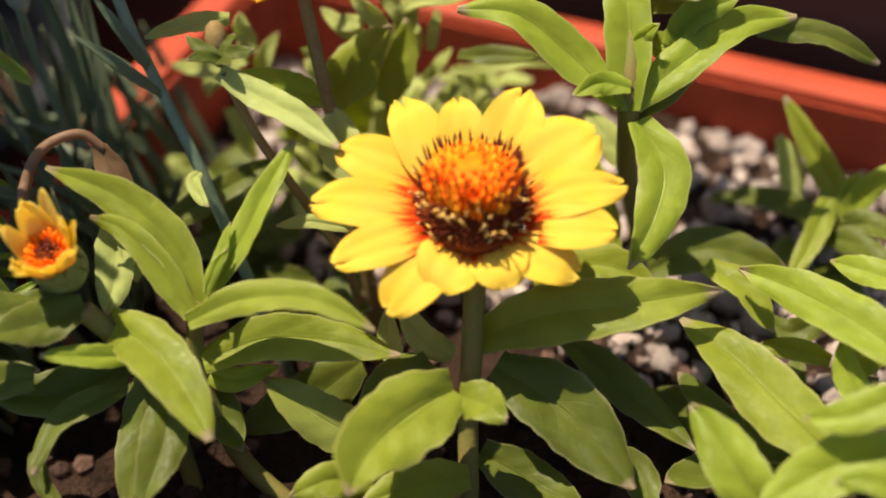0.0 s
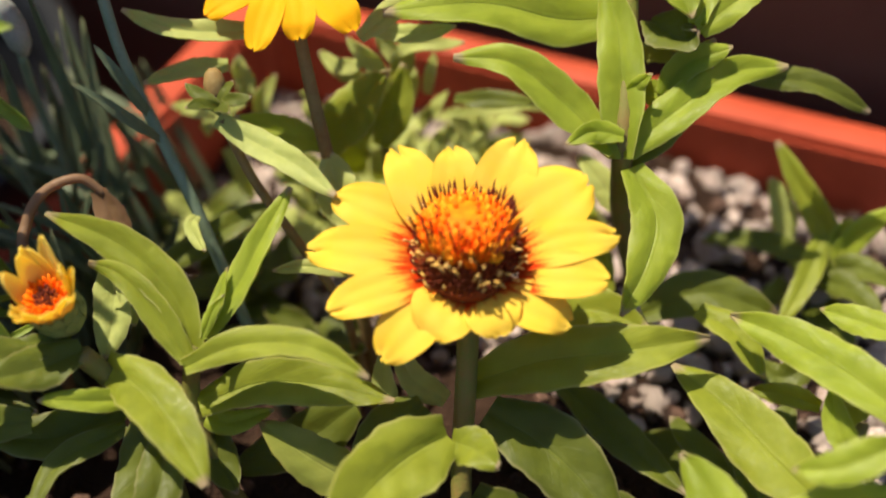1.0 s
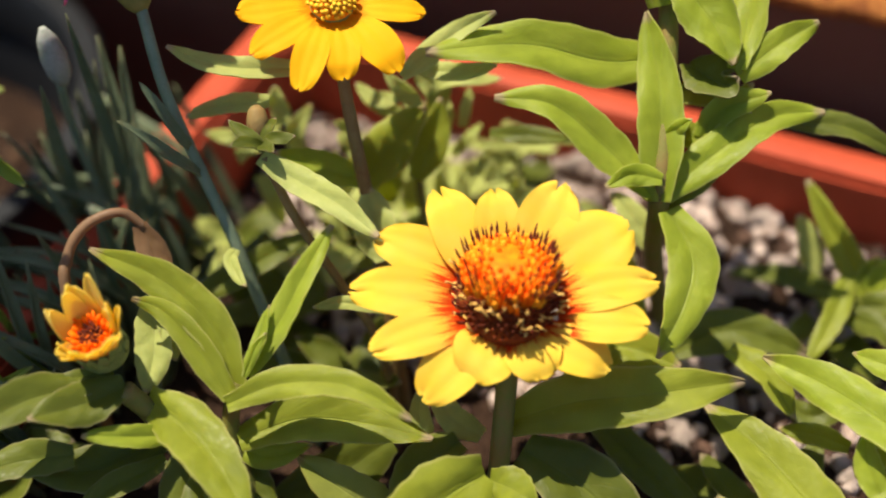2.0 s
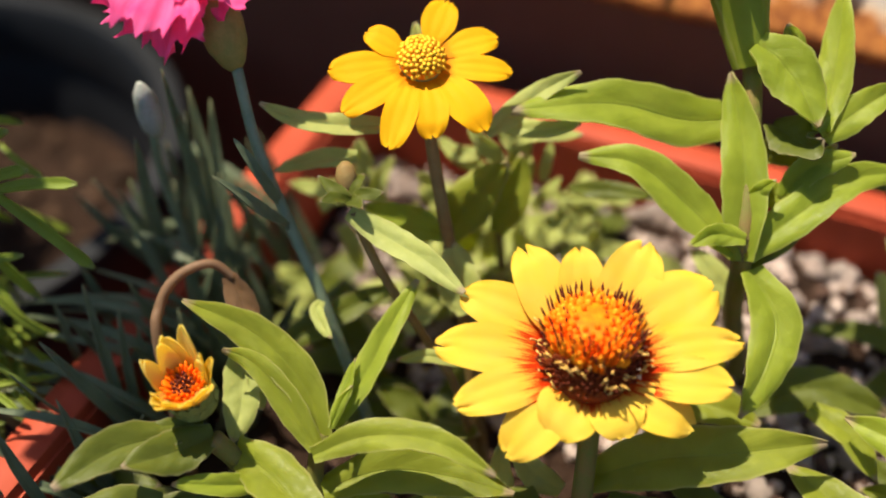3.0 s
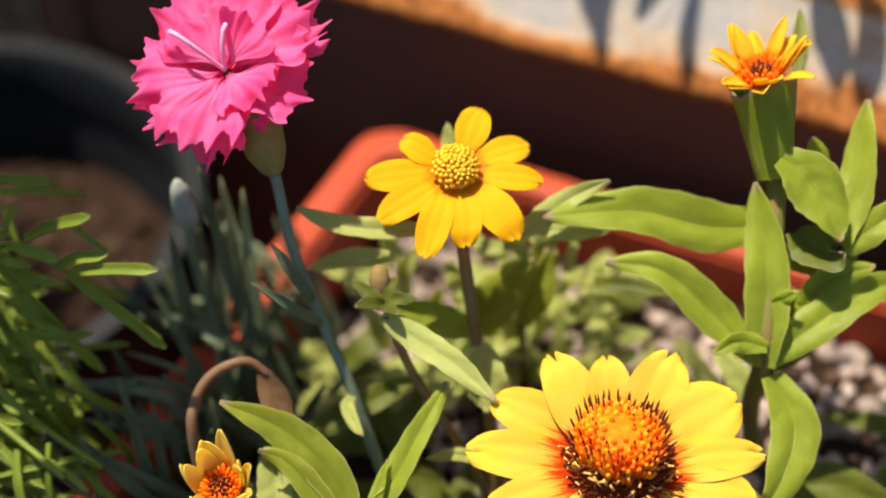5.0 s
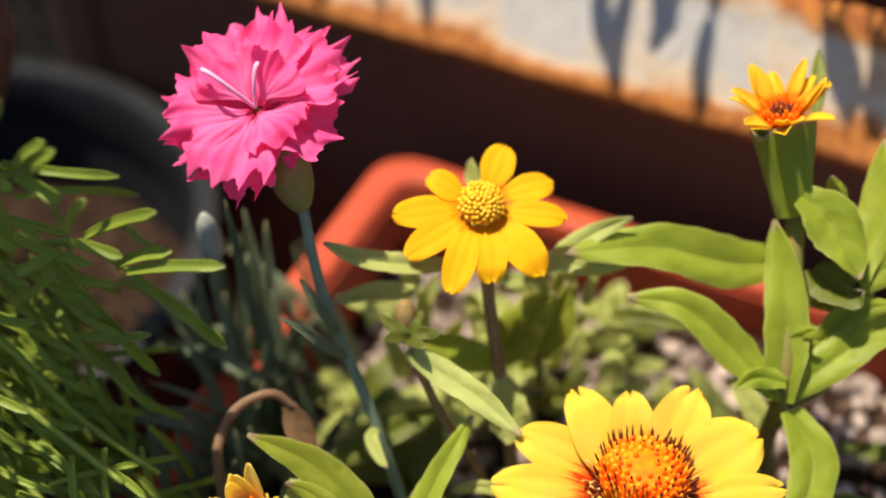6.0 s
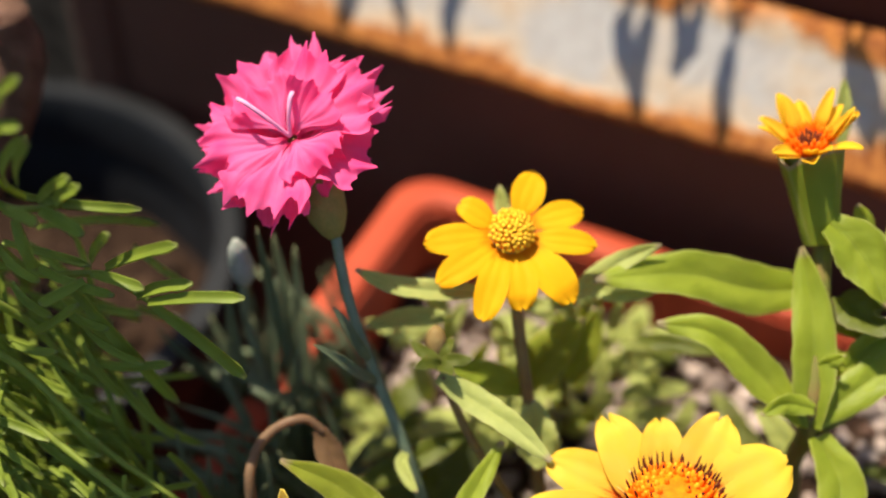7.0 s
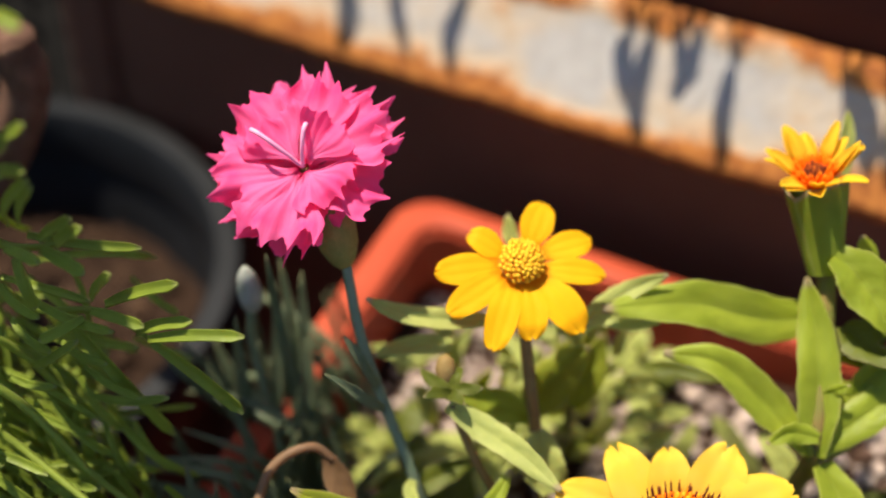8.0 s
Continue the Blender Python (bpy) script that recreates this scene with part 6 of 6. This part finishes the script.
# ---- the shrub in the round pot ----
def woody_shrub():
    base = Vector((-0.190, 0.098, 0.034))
    p = root("shrub", base, "woody shrub with a reddish-brown stem in the round pot, unseen crown added for shade", "shrub")
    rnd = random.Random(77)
    # unseen crown, added to keep the round pot in shade
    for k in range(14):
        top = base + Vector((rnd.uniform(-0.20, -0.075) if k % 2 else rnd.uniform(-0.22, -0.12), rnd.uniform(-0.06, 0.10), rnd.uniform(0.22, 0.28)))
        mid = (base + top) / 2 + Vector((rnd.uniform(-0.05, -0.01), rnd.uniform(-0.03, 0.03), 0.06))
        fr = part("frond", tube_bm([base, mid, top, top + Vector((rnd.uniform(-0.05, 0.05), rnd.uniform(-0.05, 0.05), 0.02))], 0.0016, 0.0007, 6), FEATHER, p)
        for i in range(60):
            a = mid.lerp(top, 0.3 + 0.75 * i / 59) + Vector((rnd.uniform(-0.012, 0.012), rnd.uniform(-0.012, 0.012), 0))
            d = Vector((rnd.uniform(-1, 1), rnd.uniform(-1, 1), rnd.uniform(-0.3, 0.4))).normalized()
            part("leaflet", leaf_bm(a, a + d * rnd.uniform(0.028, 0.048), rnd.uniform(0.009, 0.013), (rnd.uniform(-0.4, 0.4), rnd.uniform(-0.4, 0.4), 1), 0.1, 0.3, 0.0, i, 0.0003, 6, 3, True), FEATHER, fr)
    # unseen fronds over the planter's end, added towards the sun to shade it
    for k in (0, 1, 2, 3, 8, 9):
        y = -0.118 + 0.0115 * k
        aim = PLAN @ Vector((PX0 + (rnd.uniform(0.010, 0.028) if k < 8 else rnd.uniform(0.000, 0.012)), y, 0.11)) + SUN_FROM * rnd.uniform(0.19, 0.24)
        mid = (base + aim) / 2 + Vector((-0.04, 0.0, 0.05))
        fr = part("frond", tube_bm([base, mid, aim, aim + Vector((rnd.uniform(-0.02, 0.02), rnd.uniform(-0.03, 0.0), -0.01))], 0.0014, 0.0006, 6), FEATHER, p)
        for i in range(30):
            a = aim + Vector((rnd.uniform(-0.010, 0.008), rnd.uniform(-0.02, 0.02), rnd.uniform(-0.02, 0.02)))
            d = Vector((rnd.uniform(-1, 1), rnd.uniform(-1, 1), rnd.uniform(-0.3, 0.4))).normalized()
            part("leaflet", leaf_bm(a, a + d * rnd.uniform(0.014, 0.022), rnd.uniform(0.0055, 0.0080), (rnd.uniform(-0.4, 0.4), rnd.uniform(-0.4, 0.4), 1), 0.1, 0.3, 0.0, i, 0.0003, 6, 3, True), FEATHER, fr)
    trunk = [base + Vector((0, 0, -0.006)), base + Vector((-0.03, -0.01, 0.03)), Vector((-0.1676, 0.1000, 0.1662)), Vector((-0.1640, 0.1000, 0.1944))]
    part("woody_stem", tube_bm(trunk, 0.007, 0.006, 12), BARK, p, "woody reddish-brown stem")


# ---- the feathery plant that sways in from the side ----
def feathery_plant():
    base = Vector((-0.185, 0.090, 0.061))
    p = root("feathery_plant", base, "feathery green plant with narrow finger-like leaflets", "plant")
    rnd = random.Random(31)
    part("stem", tube_bm([base + Vector((-0.004, 0.002, -0.033)), base + Vector((-0.002, 0.001, -0.015)), base + Vector((0, 0, 0.004))], 0.0035, 0.0026, 8), BARK, p)
    fronds = []
    for ends in FRONDS:
        pts = [Vector(q) for q in ends]
        fronds.append((part("frond", tube_bm([base, (base + pts[0]) / 2 + Vector((0, 0, 0.03))] + pts, 0.0014, 0.0006, 6), FEATHER, p), pts))

    def leaflet(a, b, w, bend, k):
        near = min(fronds, key=lambda f: min((Vector(a) - q).length for q in f[1]))[0]
        part("leaflet", leaf_bm(a, b, w, (rnd.uniform(-0.3, 0.3), -0.6, 0.75), bend, 0.35, 0.0, k, 0.0004, 10, 4, False, True), FEATHER, near)

    def finger(a, b, w=0.0029):
        leaflet(a, b, w * rnd.uniform(0.88, 1.12), rnd.uniform(0.02, 0.14), round(w * 1e4))

    finger((-0.1223, 0.0180, 0.1889), (-0.1159, 0.0140, 0.2002))
    finger((-0.1218, 0.0230, 0.1819), (-0.1048, 0.0190, 0.1934))
    finger((-0.1229, 0.0180, 0.1850), (-0.1114, 0.0140, 0.1857))
    finger((-0.1157, 0.0210, 0.1760), (-0.1024, 0.0170, 0.1850))
    finger((-0.1125, 0.0180, 0.1775), (-0.0915, 0.0140, 0.1847))
    finger((-0.1118, 0.0180, 0.1769), (-0.0935, 0.0140, 0.1606))
    finger((-0.1310, 0.0230, 0.1769), (-0.1111, 0.0190, 0.1445))
    finger((-0.1250, 0.0180, 0.1828), (-0.1335, 0.0140, 0.1795))
    finger((-0.1310, 0.0210, 0.2012), (-0.1222, 0.0170, 0.2110))
    finger((-0.1272, 0.0200, 0.2011), (-0.1202, 0.0160, 0.2100))
    finger((-0.1379, 0.0200, 0.1990), (-0.1302, 0.0160, 0.1996))
    finger((-0.1310, 0.0200, 0.1994), (-0.1219, 0.0160, 0.1974))
    finger((-0.1354, 0.0180, 0.1987), (-0.1321, 0.0140, 0.1894))
    finger((-0.1369, 0.0220, 0.2042), (-0.1288, 0.0180, 0.2191))
    finger((-0.1327, 0.0180, 0.2084), (-0.1266, 0.0140, 0.2210))
    finger((-0.1339, 0.0180, 0.2243), (-0.1252, 0.0140, 0.2349))
    finger((-0.1344, 0.0170, 0.2203), (-0.1267, 0.0130, 0.2253))
    finger((-0.1286, 0.0190, 0.2528), (-0.1224, 0.0150, 0.2534))
    finger((-0.1366, 0.0190, 0.2199), (-0.1292, 0.0150, 0.2305))
    finger((-0.1261, 0.0220, 0.1501), (-0.1065, 0.0180, 0.1305), 0.0023)
    finger((-0.1267, 0.0190, 0.1494), (-0.1173, 0.0150, 0.1271), 0.0023)
    finger((-0.1322, 0.0180, 0.1521), (-0.1203, 0.0140, 0.1179), 0.0023)
    finger((-0.1409, 0.0190, 0.1538), (-0.1291, 0.0150, 0.1225), 0.0023)
    finger((-0.1505, 0.0230, 0.1302), (-0.1431, 0.0190, 0.1096), 0.0023)
    finger((-0.1507, 0.0170, 0.1341), (-0.1473, 0.0130, 0.1159), 0.0023)
    finger((-0.1412, 0.0210, 0.1269), (-0.1370, 0.0170, 0.1110), 0.0023)
    finger((-0.1446, 0.0190, 0.1538), (-0.1279, 0.0150, 0.1480), 0.0023)
    finger((-0.1207, 0.0210, 0.1458), (-0.1118, 0.0170, 0.1336), 0.0023)
    finger((-0.1371, 0.0190, 0.1542), (-0.1232, 0.0150, 0.1404), 0.0023)
    finger((-0.1454, 0.0210, 0.1466), (-0.1372, 0.0170, 0.1358), 0.0023)
    finger((-0.1282, 0.0200, 0.1657), (-0.1158, 0.0160, 0.1606), 0.0023)
    finger((-0.1289, 0.0210, 0.1547), (-0.1101, 0.0170, 0.1600), 0.0023)
    finger((-0.1309, 0.0220, 0.1591), (-0.1225, 0.0180, 0.1460), 0.0023)
    finger((-0.1392, 0.0200, 0.1644), (-0.1263, 0.0160, 0.1780), 0.0023)
    finger((-0.1438, 0.0180, 0.1626), (-0.1326, 0.0140, 0.1650), 0.0023)
    finger((-0.1396, 0.0170, 0.1442), (-0.1270, 0.0130, 0.1186), 0.0023)
    finger((-0.1268, 0.0230, 0.1376), (-0.1114, 0.0190, 0.1111), 0.0023)
    finger((-0.1500, 0.0200, 0.1473), (-0.1446, 0.0160, 0.1296), 0.0023)
    finger((-0.1532, 0.0180, 0.1412), (-0.1511, 0.0140, 0.1200), 0.0023)
    finger((-0.1332, 0.0230, 0.1690), (-0.1228, 0.0190, 0.1675), 0.0023)
    finger((-0.1411, 0.0200, 0.1787), (-0.1328, 0.0160, 0.1737), 0.0023)
    finger((-0.1419, 0.0210, 0.1877), (-0.1337, 0.0170, 0.1829), 0.0023)
    for k in range(230):
        pts = rnd.choice(fronds[4:7] if k % 2 else fronds[2:4] if k % 3 else fronds[:4])[1]
        i = rnd.randrange(3)
        a = pts[i].lerp(pts[i + 1], rnd.random()) + (Vector((rnd.uniform(-0.03, 0.006), rnd.uniform(-0.006, 0.016), rnd.uniform(-0.02, 0.002))) if k % 2 else Vector((rnd.uniform(-0.055, 0.004), rnd.uniform(0.0, 0.03), rnd.uniform(-0.04, 0.0))))
        d = Vector((rnd.uniform(0.0, 0.9), rnd.uniform(-0.5, 0.3), rnd.uniform(-1.0, 0.1))).normalized()
        leaflet(a, a + d * rnd.uniform(0.014, 0.030), rnd.uniform(0.0017, 0.0025), rnd.uniform(-0.05, 0.16), k)
    return p


FRONDS = [
    ((-0.1471, 0.0240, 0.1889), (-0.1373, 0.0230, 0.1793), (-0.1229, 0.0220, 0.1806), (-0.1124, 0.0210, 0.1737)),
    ((-0.1469, 0.0240, 0.2000), (-0.1395, 0.0230, 0.1971), (-0.1335, 0.0220, 0.1980), (-0.1273, 0.0210, 0.2004)),
    ((-0.1530, 0.0240, 0.1729), (-0.1426, 0.0230, 0.1642), (-0.1345, 0.0220, 0.1527), (-0.1202, 0.0210, 0.1443)),
    ((-0.1548, 0.0240, 0.1654), (-0.1492, 0.0230, 0.1558), (-0.1441, 0.0220, 0.1412), (-0.1405, 0.0210, 0.1228)),
    ((-0.1562, 0.0160, 0.1578), (-0.1408, 0.0080, 0.1503), (-0.1262, 0.0000, 0.1448), (-0.1127, -0.0080, 0.1417)),
    ((-0.1585, 0.0120, 0.1424), (-0.1440, 0.0020, 0.1372), (-0.1329, -0.0060, 0.1310), (-0.1198, -0.0150, 0.1296)),
    ((-0.1543, 0.0180, 0.1688), (-0.1390, 0.0120, 0.1591), (-0.1253, 0.0060, 0.1445), (-0.1072, -0.0020, 0.1371)),
    ((-0.1448, 0.0240, 0.2091), (-0.1407, 0.0230, 0.2118), (-0.1364, 0.0220, 0.2159), (-0.1342, 0.0210, 0.2197)),
]


big_zinnia()
side_shoot()
bud_zinnia()
golden_zinnia()
spent_zinnia()
grey_shoot()
right_zinnia()
low_shoot()
back_shoot()
undergrowth()
pink()
pink_tuft()
dry_leaf()
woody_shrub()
FEATHERY = feathery_plant()
planter_soil()


def motions():
    at = FEATHERY.location
    rows = []
    for t, d, rx, ry, rz in SWAY:
        rows.append((t, pose(at.x + d[0], at.y + d[1], at.z + d[2], rx, ry, rz)))
    walk(FEATHERY, rows)


# seconds, shift in metres and degrees of lean about the plant's foot
SWAY = [(0, (0.0056, -0.0014, 0.0025), -0.0, 1.3, 0.8), (1, (0.0056, -0.0014, 0.0025), -0.0, 1.3, 0.8), (2.5, (-0.0077, 0.0032, -0.0090), 0.9, -0.3, -0.9), (3, (-0.0096, 0.0044, -0.0125), 1.4, 0.1, -1.0), (3.5, (-0.0091, 0.0045, -0.0133), 1.5, 0.6, -0.8), (3.8, (-0.0096, 0.0039, -0.0105), 1.0, -0.5, -1.1), (3.9, (-0.0025, 0.0011, -0.0034), 0.4, 0.1, -0.2), (4, (0.0092, -0.0028, 0.0073), -0.5, 1.2, 1.1), (4.2, (0.0219, -0.0054, 0.0110), -0.3, 4.1, 2.7), (4.5, (0.0235, -0.0065, 0.0163), -0.9, 3.2, 2.6), (4.8, (0.0158, -0.0055, 0.0172), -1.5, 0.7, 1.6), (5, (-0.0032, 0.0018, -0.0062), 0.7, 0.7, -0.2), (5.2, (-0.0054, 0.0024, -0.0072), 0.8, 0.1, -0.5), (6.3, (0.0075, -0.0025, 0.0066), -0.5, 0.8, 0.9), (6.5, (0.0075, -0.0022, 0.0051), -0.3, 1.2, 1.0), (7, (0.0023, -0.0008, 0.0023), -0.2, 0.2, 0.3), (7.5, (0.0033, -0.0009, 0.0020), -0.1, 0.6, 0.4), (8, (0.0000, 0.0000, 0.0000), 0.0, -0.0, 0.0)]
motions()
